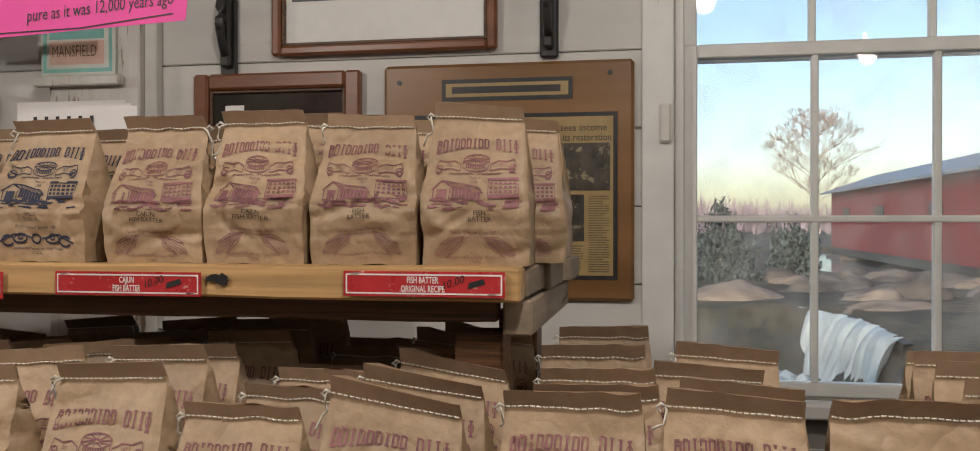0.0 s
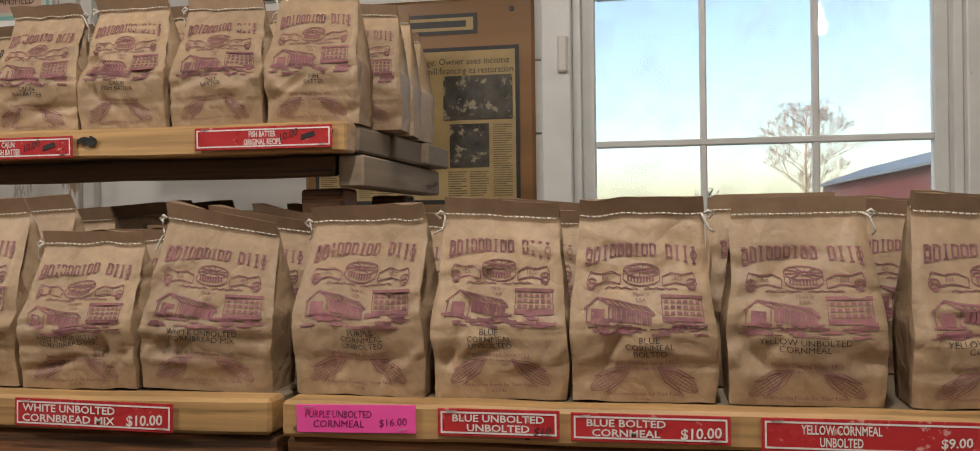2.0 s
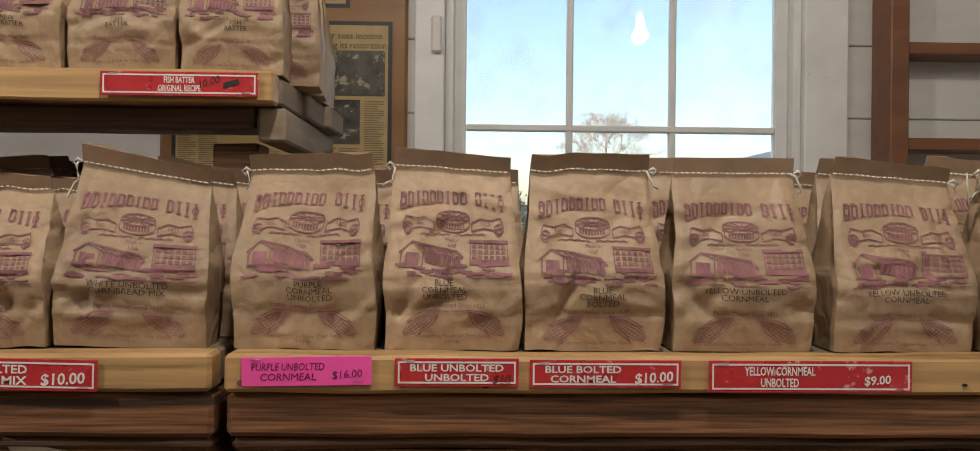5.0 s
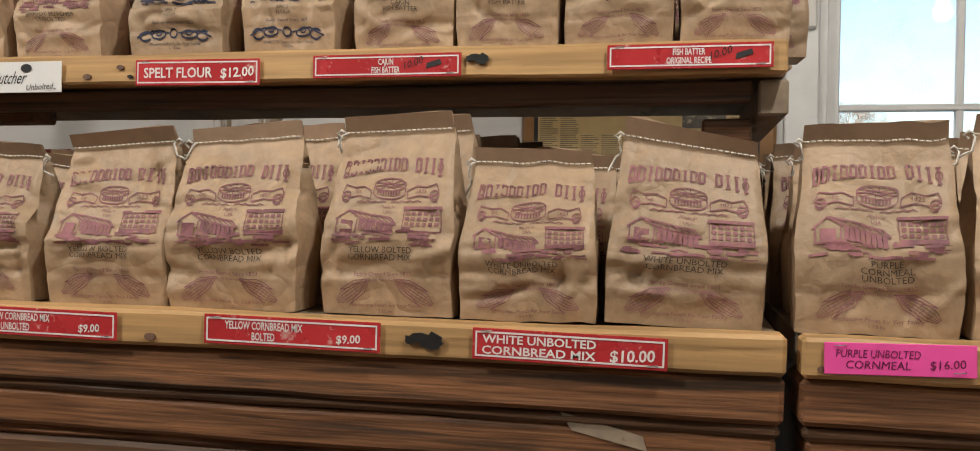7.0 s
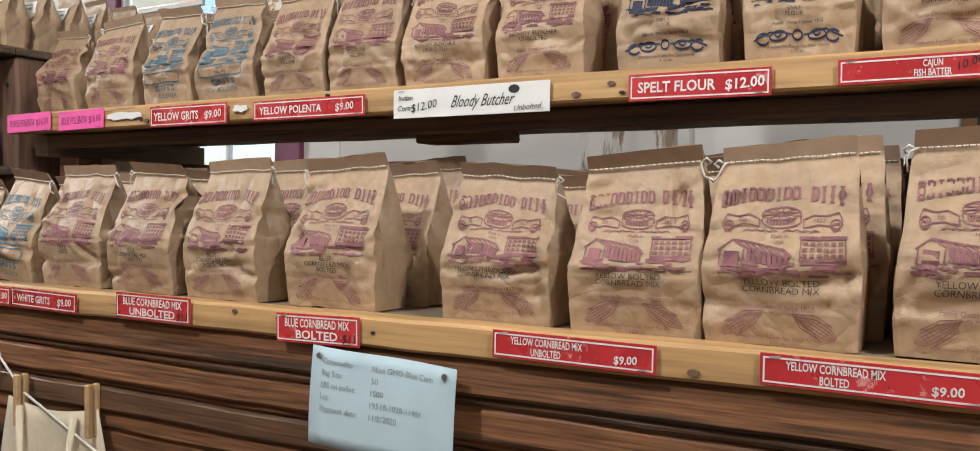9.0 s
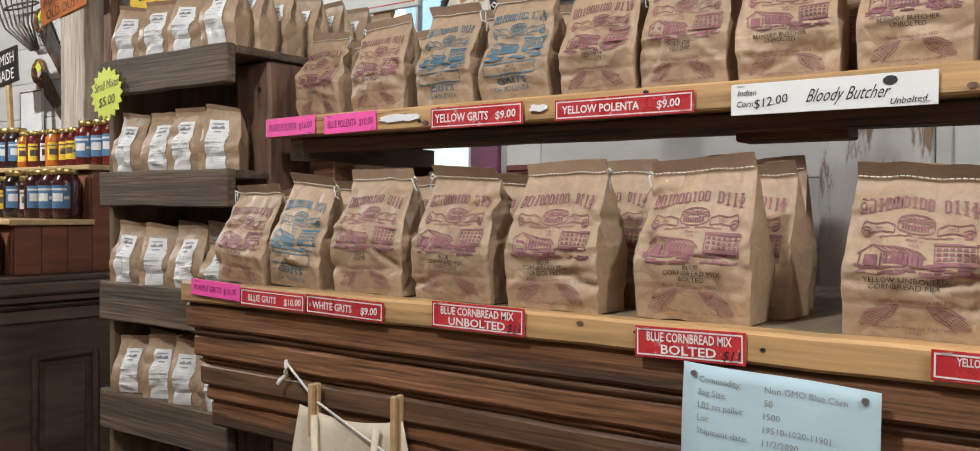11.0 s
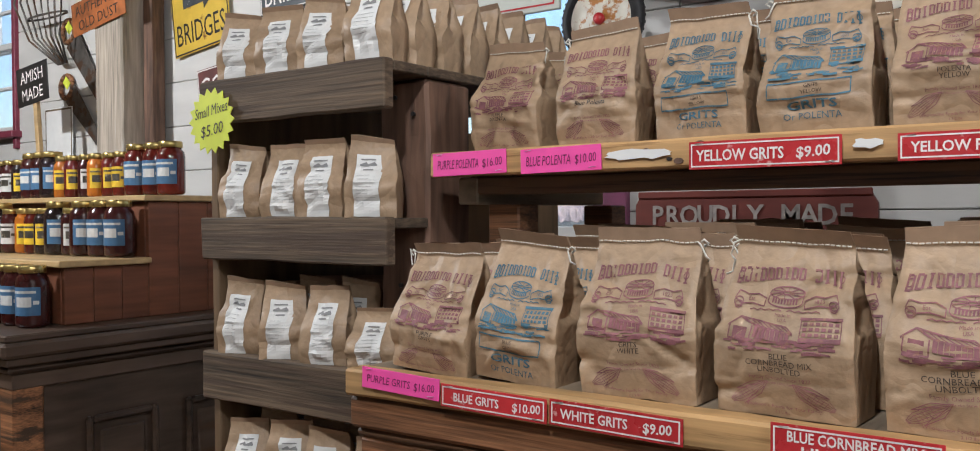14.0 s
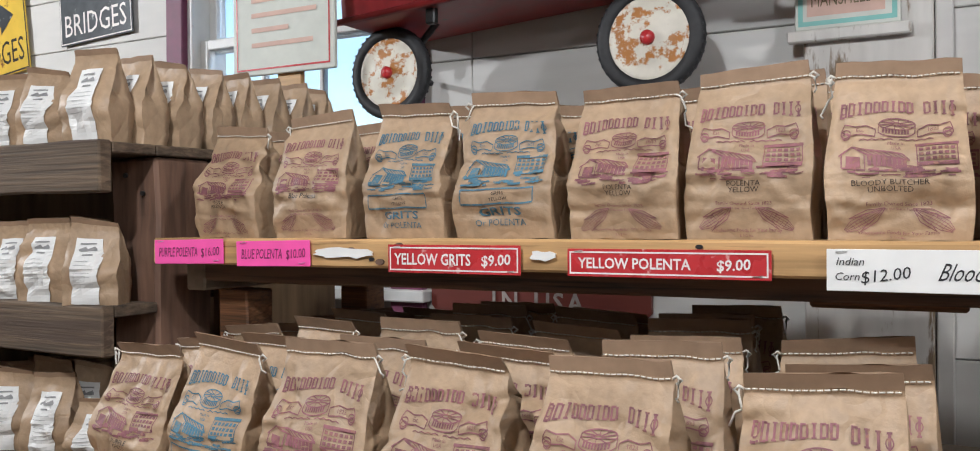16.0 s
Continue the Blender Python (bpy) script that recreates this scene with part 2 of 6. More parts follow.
BULB = glow("lamp_bulb", WARM, 7.0)
GOLD = mat("brass_jar_lid", (0.50, 0.38, 0.14), 0.3, metal=0.9, scale=60, vary=0.1, bump=0)
JAMS = [mat("jam_" + n, c, 0.12, scale=30, vary=0.3, bump=0) for n, c in (("dark_red", (0.045, 0.010, 0.009)), ("amber", (0.42, 0.13, 0.015)), ("red", (0.12, 0.015, 0.009)), ("black", (0.02, 0.012, 0.012)))]
LABELS = [mat("label_" + n, c, 0.5, scale=60, vary=0.12, bump=0) for n, c in (("yellow", (0.75, 0.50, 0.02)), ("blue", (0.06, 0.15, 0.28)), ("white", (0.62, 0.62, 0.6)))]
ROCK = mat("river_rock", (0.15, 0.135, 0.12), 0.85, scale=2.0, vary=0.35, bump=0.8, dist=0.05)
GROUND = mat("winter_ground", (0.17, 0.15, 0.1), 0.95, scale=1.4, vary=0.45, bump=0.8, dist=0.2, blotch=((0.06, 0.065, 0.05), 0.48, 0.7))
WATER = mat("river_water", (0.10, 0.13, 0.14), 0.15, scale=3, vary=0.2, bump=0.3, dist=0.03)
FOAM = mat("white_falling_water", (0.62, 0.72, 0.72), 0.6, scale=3, vary=0.15, bump=0.6, grain=(3, 3, 0.3), dist=0.05)
BRIDGE_RED = mat("red_bridge_board", (0.27, 0.055, 0.055), 0.7, scale=3, vary=0.2, bump=0.3, grain=(4, 4, 0.15))
PALE_ROCK = mat("pale_river_boulder", (0.34, 0.28, 0.22), 0.85, scale=2.5, vary=0.3, bump=0.8, dist=0.05)
ROOF = mat("grey_metal_roof", (0.22, 0.26, 0.31), 0.45, scale=2, vary=0.1, bump=0.1)
LEAF = mat("evergreen_leaf", (0.085, 0.12, 0.11), 0.8, scale=4, vary=0.4, bump=0)
TWIG = mat("bare_twig", (0.50, 0.40, 0.33), 0.9, scale=6, vary=0.25, bump=0)
# twig colour paled towards the sky: distance haze is painted in
HAZE = mat("far_wood_haze_tint", (0.34, 0.29, 0.32), 1.0, scale=1.2, vary=0.3, bump=0)

# ---- helpers ----
def mesh_of(bm, name, material):
    me = bpy.data.meshes.new(name)
    bm.to_mesh(me); bm.free()
    for mm in (material if isinstance(material, (list, tuple)) else [material]):
        me.materials.append(mm)
    return me


def part(name, bm, material, parent=None, label="", m=None):
    ob = new(name, bm if isinstance(bm, bpy.types.Mesh) else mesh_of(bm, name, material))
    if parent is not None:
        ob.parent = parent
    if m is not None:
        ob.matrix_basis = m
    if label:
        tagged(ob, label)
    return ob


def thing(name, at, label, category, group="", kind="", rz=0):
    ob = new(name)
    ob.empty_display_size = 0.05
    ob.matrix_basis = pose(*at, 0, 0, rz)
    return tagged(ob, label, category, group, kind)


def add_box(bm, x0, x1, y0, y1, z0, z1, bev=0.0, m=None, seg=1):
    r = bmesh.ops.create_cube(bm, size=1)
    vs = r["verts"]
    for v in vs:
        v.co = Vector((x0 + (v.co.x + 0.5) * (x1 - x0), y0 + (v.co.y + 0.5) * (y1 - y0), z0 + (v.co.z + 0.5) * (z1 - z0)))
    if bev:
        es = list({e for v in vs for e in v.link_edges})
        vs = list({v for f in bmesh.ops.bevel(bm, geom=es, offset=bev, segments=seg, affect="EDGES", clamp_overlap=True)["faces"] for v in f.verts} | {v for v in vs if v.is_valid})
    if m is not None:
        bmesh.ops.transform(bm, matrix=m, verts=vs)
    return vs


def box(x0, x1, y0, y1, z0, z1, bev=0.0, rough=0.0, cuts=0, seed=0):
    """A bevelled board; rough: unevenness of its faces, with cuts along its longest side."""
    bm = bmesh.new()
    add_box(bm, x0, x1, y0, y1, z0, z1, bev)
    if cuts:
        d = (x1 - x0, y1 - y0, z1 - z0)
        ax = d.index(max(d))
        lo = (x0, y0, z0)[ax]
        for i in range(1, cuts):
            p = [0, 0, 0]; n = [0, 0, 0]
            p[ax] = lo + d[ax] * i / cuts; n[ax] = 1
            bmesh.ops.bisect_plane(bm, geom=bm.verts[:] + bm.edges[:] + bm.faces[:], plane_co=p, plane_no=n)
        for v in bm.verts:
            v.co += Vector(noise.noise_vector(v.co * 9 + Vector((seed, seed * 2, 3)))) * rough
    return bm


def cyl(r, h, seg=20, r2=None, m=None, bm=None):
    bm = bm or bmesh.new()
    res = bmesh.ops.create_cone(bm, cap_ends=True, segments=seg, radius1=r, radius2=r if r2 is None else r2, depth=h)
    bmesh.ops.transform(bm, matrix=(m if m is not None else Matrix()) @ Matrix.Translation((0, 0, h / 2)), verts=res["verts"])
    return bm


def lathe(profile, seg=24, ring=False):
    bm = bmesh.new()
    rings = [[bm.verts.new((r * math.cos(2 * math.pi * i / seg), r * math.sin(2 * math.pi * i / seg), z)) for i in range(seg)] for r, z in profile]
    for a, b in zip(rings, rings[1:]):
        for i in range(seg):
            f = bm.faces.new((a[i], a[(i + 1) % seg], b[(i + 1) % seg], b[i])); f.smooth = True
    if ring:
        for i in range(seg):
            bm.faces.new((rings[-1][i], rings[-1][(i + 1) % seg], rings[0][(i + 1) % seg], rings[0][i]))
    else:
        bm.faces.new(rings[0][::-1]); bm.faces.new(rings[-1])
    return bm


def tube(points, r, seg=6, bm=None, taper=1.0):
    bm = bm or bmesh.new()
    P = [Vector(p) for p in points]
    rings = []
    for i, p in enumerate(P):
        d = (P[min(i + 1, len(P) - 1)] - P[max(i - 1, 0)]).normalized()
        q = d.to_track_quat("Z", "Y").to_matrix()
        rr = r * (1 + (taper - 1) * i / max(1, len(P) - 1))
        rings.append([bm.verts.new(p + q @ Vector((rr * math.cos(2 * math.pi * k / seg), rr * math.sin(2 * math.pi * k / seg), 0))) for k in range(seg)])
    for a, b in zip(rings, rings[1:]):
        for k in range(seg):
            bm.faces.new((a[k], a[(k + 1) % seg], b[(k + 1) % seg], b[k])).smooth = True
    bm.faces.new(rings[0][::-1]); bm.faces.new(rings[-1])
    return bm


def slab(outline, y0, y1):
    """A plate in the xz plane from an outline, with thickness along y."""
    bm = bmesh.new()
    a = [bm.verts.new((x, y0, z)) for x, z in outline]
    b = [bm.verts.new((x, y1, z)) for x, z in outline]
    n = len(a)
    bm.faces.new(a); bm.faces.new(b[::-1])
    for i in range(n):
        bm.faces.new((a[(i + 1) % n], a[i], b[i], b[(i + 1) % n]))
    bmesh.ops.recalc_face_normals(bm, faces=bm.faces[:])
    return bm


_text = {}
def glyphs(s, bold=False):
    """The triangles of a line of text of height about 1, centred on x: (points, faces, width)."""
    if (s, bold) not in _text:
        cu = bpy.data.curves.new("t", "FONT"); cu.body = s; cu.size = 1.4; cu.align_x = "CENTER"; cu.resolution_u = 2; cu.offset = 0.028 if bold else 0.0
        ob = bpy.data.objects.new("t", cu); scene.collection.objects.link(ob)
        bpy.context.view_layer.update()
        me = bpy.data.meshes.new_from_object(ob.evaluated_get(bpy.context.evaluated_depsgraph_get()))
        pts = [(v.co.x, v.co.y) for v in me.vertices]
        fs = [tuple(p.vertices) for p in me.polygons]
        bpy.data.objects.remove(ob); bpy.data.curves.remove(cu); bpy.data.meshes.remove(me)
        xs = [p[0] for p in pts]
        _text[s, bold] = (pts, fs, max(xs) - min(xs), (max(xs) + min(xs)) / 2)
    return _text[s, bold]


class Art:
    """Flat printed shapes in a sheet's own coordinates, put on a surface by a map."""
    def __init__(self):
        self.v, self.f, self.aspect = [], [], 1.0

    def poly(self, pts):
        n = len(self.v); self.v += pts; self.f.append(tuple(range(n, n + len(pts))))

    def rect(self, x0, x1, z0, z1):
        self.poly([(x0, z0), (x1, z0), (x1, z1), (x0, z1)])

    def line(self, pts, w, step=0.012):
        for (x0, z0), (x1, z1) in zip(pts, pts[1:]):
            L = math.hypot(x1 - x0, z1 - z0) or 1e-6
            nx, nz = -(z1 - z0) / L * w / 2, (x1 - x0) / L * w / 2
            k = max(1, int(L / step))
            for i in range(k):
                a, b = i / k, (i + 1) / k
                ax, az, bx, bz = x0 + (x1 - x0) * a, z0 + (z1 - z0) * a, x0 + (x1 - x0) * b, z0 + (z1 - z0) * b
                self.poly([(ax - nx, az - nz), (bx - nx, bz - nz), (bx + nx, bz + nz), (ax + nx, az + nz)])

    def outline(self, x0, x1, z0, z1, w):
        self.rect(x0, x1, z0, z0 + w); self.rect(x0, x1, z1 - w, z1); self.rect(x0, x0 + w, z0 + w, z1 - w); self.rect(x1 - w, x1, z0 + w, z1 - w)

    def ellipse(self, cx, cz, rx, rz, w, a0=0, a1=360, n=20):
        pts = [(cx + rx * math.cos(radians(a0 + (a1 - a0) * i / n)), cz + rz * math.sin(radians(a0 + (a1 - a0) * i / n))) for i in range(n + 1)]
        self.line(pts, w)

    def text(self, s, cx, cz, h, maxw=None, squash=1.0, lean=0.0, turn=0.0, bold=False):
        pts, fs, w, mid = glyphs(s, bold)
        k = h
        kx = h * squash * self.aspect
        if maxw and w * kx > maxw:
            kx = maxw / w
        n = len(self.v)
        ct, st = math.cos(radians(turn)), math.sin(radians(turn))
        for x, z in pts:
            a, b = (x - mid) * kx + lean * z * k, (z - 0.5) * k
            self.v.append((cx + a * ct - b * st, cz + a * st + b * ct))
        self.f += [tuple(i + n for i in f) for f in fs]

    def bars(self, x0, x1, z0, z1, rows, rng, fill=0.55):
        """Lines of small type too fine to read."""
        dz = (z1 - z0) / rows
        for i in range(rows):
            e = x1 - (x1 - x0) * rng.choice([0, 0, 0, 0.12, 0.3])
            self.rect(x0, e, z1 - (i + fill) * dz, z1 - i * dz)

    def mesh(self, name, material, where):
        me = bpy.data.meshes.new(name)
        me.from_pydata([where(x, z) for x, z in self.v], [], self.f)
        me.materials.append(material)
        return me


def flat(y=-0.001):
    return lambda x, z: (x, y, z)

# ---- setting ----
WY = 2.11          # inner face of the north wall
X0, X1, Y0, H = -7.6, 1.75, -3.0, 2.75
def setting(name, bm, material, label="", m=None):
    ob = part(name, bm, material, None, "", m)
    return tagged(ob, label, "", "", "structure")

WINDOWS = [(0.035, 0.925, 1.02, 2.55), (-3.46, -2.66, 1.2, 2.55), (-6.64, -5.93, 1.70, 2.55)]
def wall_spans(z0, z1):
    """The stretches along x that are wall between two heights."""
    cuts = sorted((a, b) for a, b, c, d in WINDOWS if z1 > c and z0 < d)
    x, out = X0, []
    for a, b in cuts:
        out.append((x, a)); x = b
    return out + [(x, X1)]

bm = bmesh.new()
zs = sorted({0, H} | {z for w in WINDOWS for z in w[2:]})
for za, zb in zip(zs, zs[1:]):
    for a, b in wall_spans(za + 0.001, zb - 0.001):
        add_box(bm, a, b, WY + 0.013, WY + 0.17, za, zb)
wall_n = setting("wall_north", bm, PLASTER, "white painted horizontal board wall with windows")
setting("floor", box(X0, X1, Y0, WY + 0.17, -0.08, -0.022), FLOOR, "worn brown plank floor")
floor_ob = bpy.data.objects["floor"]
bm = bmesh.new()
add_box(bm, X0, X1, Y0, WY + 0.17, H, H + 0.08)
for i in range(10):
    add_box(bm, X0 + 0.5 + i, X0 + 0.58 + i, Y0, WY, H - 0.16, H, 0.004)
setting("ceiling", bm, CEIL, "brown board ceiling on joists")
setting("wall_south", box(X0, X1, Y0 - 0.12, Y0, -0.08, H), PLASTER, "plain grey painted wall")
setting("wall_west", box(X0 - 0.12, X0, Y0 - 0.12, WY + 0.17, -0.08, H), BARN_SIDE, "brown board wall")
setting("wall_east", box(X1, X1 + 0.12, Y0 - 0.12, WY + 0.17, -0.08, H), WALL, "white painted wall")


def sash(win, x0, x1, z0, z1, cols, rows, y, name):
    s = part(name, bmesh_frame(x0, x1, z0, z1, 0.032, y, 0.036), TRIM, win)
    pw, ph = (x1 - x0 - 0.064) / cols, (z1 - z0 - 0.064) / rows
    bm = bmesh.new()
    for i in range(1, cols):
        x = x0 + 0.032 + i * pw
        add_box(bm, x - 0.008, x + 0.008, y + 0.004, y + 0.03, z0 + 0.032, z1 - 0.032, 0.003)
    for j in range(1, rows):
        z = z0 + 0.032 + j * ph
        add_box(bm, x0 + 0.032, x1 - 0.032, y + 0.002, y + 0.028, z - 0.008, z + 0.008, 0.003)
    part("muntin", bm, TRIM, s)
    for i in range(cols):
        for j in range(rows):
            x, z = x0 + 0.032 + i * pw, z0 + 0.032 + j * ph
            p = part("pane", box(x + 0.002, x + pw - 0.002, y + 0.016, y + 0.018, z + 0.002, z + ph - 0.002), GLASS, s)
            p.visible_shadow = False


def bmesh_frame(x0, x1, z0, z1, w, y, d, bev=0.003):
    bm = bmesh.new()
    add_box(bm, x0, x0 + w, y, y + d, z0, z1, bev); add_box(bm, x1 - w, x1, y, y + d, z0, z1, bev)
    add_box(bm, x0 + w, x1 - w, y + 0.001, y + d - 0.001, z0, z0 + w, bev); add_box(bm, x0 + w, x1 - w, y + 0.001, y + d - 0.001, z1 - w, z1, bev)
    return bm

# the tall window over the river: lower and upper sash, casing, stool
def window(name, a, b, c, d, cols, rows, casing_mat, meet, label, left=0.075, right=0.11):
    w = thing(name, (0, 0, 0), label, "window", "", "structure")
    for s, x0, x1 in (("casing", a - left, a - 0.002), ("casing", b + 0.002, b + right)):
        part(s, box(x0, x1, WY - 0.022, WY + 0.0125, c - 0.09, min(d + 0.09, H - 0.17), 0.003, 0.002, 6), casing_mat, w)
    part("casing", box(a - left, b + right, WY - 0.024, WY + 0.0125, d + 0.002, d + 0.09, 0.003), casing_mat, w)
    part("sill", box(a - left - 0.02, b + right + 0.02, WY - 0.05, WY + 0.0125, c - 0.035, c - 0.002, 0.004), MAROON if casing_mat == MAROON else TRIM, w)
    for x0, x1 in ((a, a + 0.02), (b - 0.02, b)):
        part("jamb", box(x0, x1, WY + 0.0, WY + 0.15, c, d, 0.002), TRIM, w)
    sash(w, a + 0.02, b - 0.02, c, meet + 0.018, cols, rows, WY + 0.035, "lower_sash")
    sash(w, a + 0.02, b - 0.02, meet - 0.016, d, cols, rows, WY + 0.075, "upper_sash")
    return w

w1 = window("window_1", *WINDOWS[0], 3, 2, TRIM, 1.815, "white wooden sash window with weathered paint over a river")
part("lock_stop", box(0.0, 0.026, WY - 0.038, WY - 0.022, 1.60, 1.69, 0.005), PEEL, w1, "worn white sash stop with red stain")
w2 = window("window_2", *WINDOWS[1], 3, 2, PURPLE, 1.96, "bright sash window with purple painted casing")
w3 = window("window_3", *WINDOWS[2], 2, 2, MAROON, 2.14, "far sash window with dark red casing", 0.13, 0.03)

# ---- lower shelf tables ----
LED, ZL = 0.785, 1.053
def table(x0, x1, seed):
    t = thing("display_counter", ((x0 + x1) / 2, 1.1, 0), "dark wooden display counter with light pine edge and stacked mouldings", "counter", "flour counters")
    c = (x0 + x1) / 2
    part("front_edge", box(x0 - c, x1 - c, LED - 1.1, LED - 1.06, ZL - 0.038, ZL, 0.004, 0.0025, 30, seed), PINE, t, "light knotted pine edge board")
    part("tabletop", box(x0 - c + 0.003, x1 - c - 0.003, LED - 1.059, 0.42, ZL - 0.036, ZL - 0.002, 0.002), PINE_END, t)
    z = ZL - 0.039
    for i, (hh, back) in enumerate(((0.046, 0.010), (0.014, 0.018), (0.042, 0.022), (0.012, 0.032), (0.040, 0.030), (0.030, 0.040), (0.05, 0.048))):
        part("moulding_board", box(x0 - c + 0.004 * i, x1 - c - 0.003 * i, LED - 1.1 + back, LED - 1.1 + back + 0.09, z - hh, z - 0.001, 0.005, 0.003, 24, seed + i), BROWN_WOOD if i % 3 != 1 else DARK_WOOD, t)
        z -= hh
    part("front_panel", box(x0 - c + 0.05, x1 - c - 0.03, -0.14, -0.1, 0.06, z, 0.003), DARK_WOOD, t)
    for sx in (x0 - c + 0.03, x1 - c - 0.07):
        part("side_panel", box(sx, sx + 0.04, -0.098, 0.4, 0.0, ZL - 0.04, 0.003), DARK_WOOD, t)
    part("back_panel", box(x0 - c + 0.08, x1 - c - 0.08, 0.36, 0.39, 0.06, ZL - 0.04, 0.003), DARK_WOOD, t)
    return t

table(-2.325, -0.169, 1)
table(-0.156, 1.05, 5)

# upper shelf on posts
t = thing("raised_shelf", (-1.24, 1.2, ZL - 0.002), "long raised pine shelf on dark wooden posts above the counter", "shelf")
part("front_board", box(-1.09, 1.089, -0.215, -0.175, 0.279, 0.318, 0.003, 0.002, 30), PINE, t, "light knotted pine edge board with old staples")
for i in range(3):
    part("shelf_plank", box(-1.088, 1.092 + 0.01 * i, -0.174 + 0.14 * i, -0.036 + 0.14 * i, 0.281, 0.316, 0.003, 0.002, 20, i), PINE_END, t)
part("under_board", box(-1.05, 1.055, -0.165, -0.145, 0.25, 0.2785, 0.003, 0.002, 20), DARK_WOOD, t)
part("cross_block", box(-0.14, 0.02, -0.12, -0.06, 0.24, 0.2785, 0.003), BROWN_WOOD, t)
part("end_cleat", box(1.06, 1.095, -0.168, 0.25, 0.235, 0.278, 0.003), PINE_END, t)
part("end_cleat", box(-1.07, -1.03, -0.168, 0.25, 0.235, 0.278, 0.003), PINE_END, t)
for x in (-1.0, 1.025):
    for y in (-0.11, 0.2):
        part("shelf_post", box(x - 0.03, x + 0.03, y - 0.03, y + 0.03, 0.0, 0.234, 0.003, 0.002, 4), BROWN_WOOD, t)

# ---- flour bags ----
def bag_surface(W, Hh, D, seed, crease, tilt, slump):
    """front(u, v) of a stitched paper bag, u in -1..1 across, v in 0..1 up; and the ring at v."""
    o = Vector((seed * 3.7, seed * 1.9, seed * 0.7))
    fr = random.Random(seed * 13)
    folds = []
    for _ in range(18):
        q = fr.choice((fr.uniform(-0.35, 0.35), fr.uniform(0.5, 2.6)))
        side = fr.choice((-1, 1))
        folds.append((side * W * fr.uniform(0.1, 0.52), fr.uniform(0.06, 0.8) * Hh, -math.sin(q), math.cos(q), fr.choice((-1, 1, 1)) * fr.uniform(0.003, 0.0075), fr.uniform(0.007, 0.015), fr.uniform(0.025, 0.07)))
    bulge, belly, flare = fr.uniform(0.003, 0.009), fr.uniform(0.0, 0.035), fr.uniform(0.09, 0.17)
    nod = fr.uniform(0.25, 0.8)

    def depth(v):
        k = min(1, max(0, (v - crease) / (0.9 - crease)))
        return D * (0.76 + 0.3 * min(1, v / crease)) * (1 - k) ** 0.92 + 0.004

    def width(v):
        return W * (0.985 + belly * math.sin(math.pi * min(1, v / 0.6)) - flare * max(0, v - crease) / (1 - crease))

    def warp(p, amt=1.0):
        n = noise.noise_vector(p * 14 + o) * 0.0019 + noise.noise_vector(p * 42 + o) * 0.0007
        for px, pz, dx, dz, amp, r, L in folds:
            a, b = (p.x - px) * dx + (p.z - pz) * dz, (p.x - px) * dz - (p.z - pz) * dx
            if abs(a) < r and abs(b) < L:
                n.y += amp * (1 - abs(a) / r) * (1 - abs(b) / L)
        return p + n * amt

    def front(u, v):
        d, w = depth(v), width(v)
        low = v / crease if v < crease else max(0, 1 - (v - crease) / 0.3)
        y = -d / 2 - bulge * (1 - u * u) * low + (0.012 * (v - 0.3) if v > 0.3 else 0)
        y += 0.0036 * max(0, 1 - abs(v - crease) / 0.022) + 0.002 * max(0, 1 - abs(v - crease * 0.5) / 0.022)
        if v > 0.9:
            y -= (v - 0.9) * Hh * nod
        z = v * Hh * (1 + tilt * u * v * v) + slump * 0.004 * noise.noise(Vector((u * 2, v, seed)))
        e = max(0, abs(u) - 0.94) / 0.06
        p = Vector((u * w / 2 + 0.003 * noise.noise(Vector((v * 3, seed, 1))), y + 0.003 * e * e * min(1, d / 0.03), z))
        return warp(p, min(1, v * 6) * (0.35 if v > 0.88 else 1))

    def back(u, v):
        d, w = depth(v), width(v)
        y = d / 2 + 0.004 * (1 - v) + (0.012 * (v - 0.3) if v > 0.3 else 0)
        if v > 0.9:
            y -= (v - 0.9) * Hh * nod
        return warp(Vector((u * w / 2, y, v * Hh * (1 + tilt * u * v * v))), min(1, v * 6) * (0.35 if v > 0.88 else 1))

    def gusset(sgn, v):
        d, w = depth(v), width(v)
        inn = 0.8 * math.sqrt(max(0, (D / 2) ** 2 - (d / 2) ** 2)) * (1 - max(0, v - 0.8) * 2) if v > 0.3 else 0
        return warp(Vector((sgn * (w / 2 - inn), (front(sgn, v).y + back(sgn, v).y) / 2, v * Hh * (1 + tilt * sgn * v * v))), min(1, v * 6) * 0.6)
    return front, back, gusset


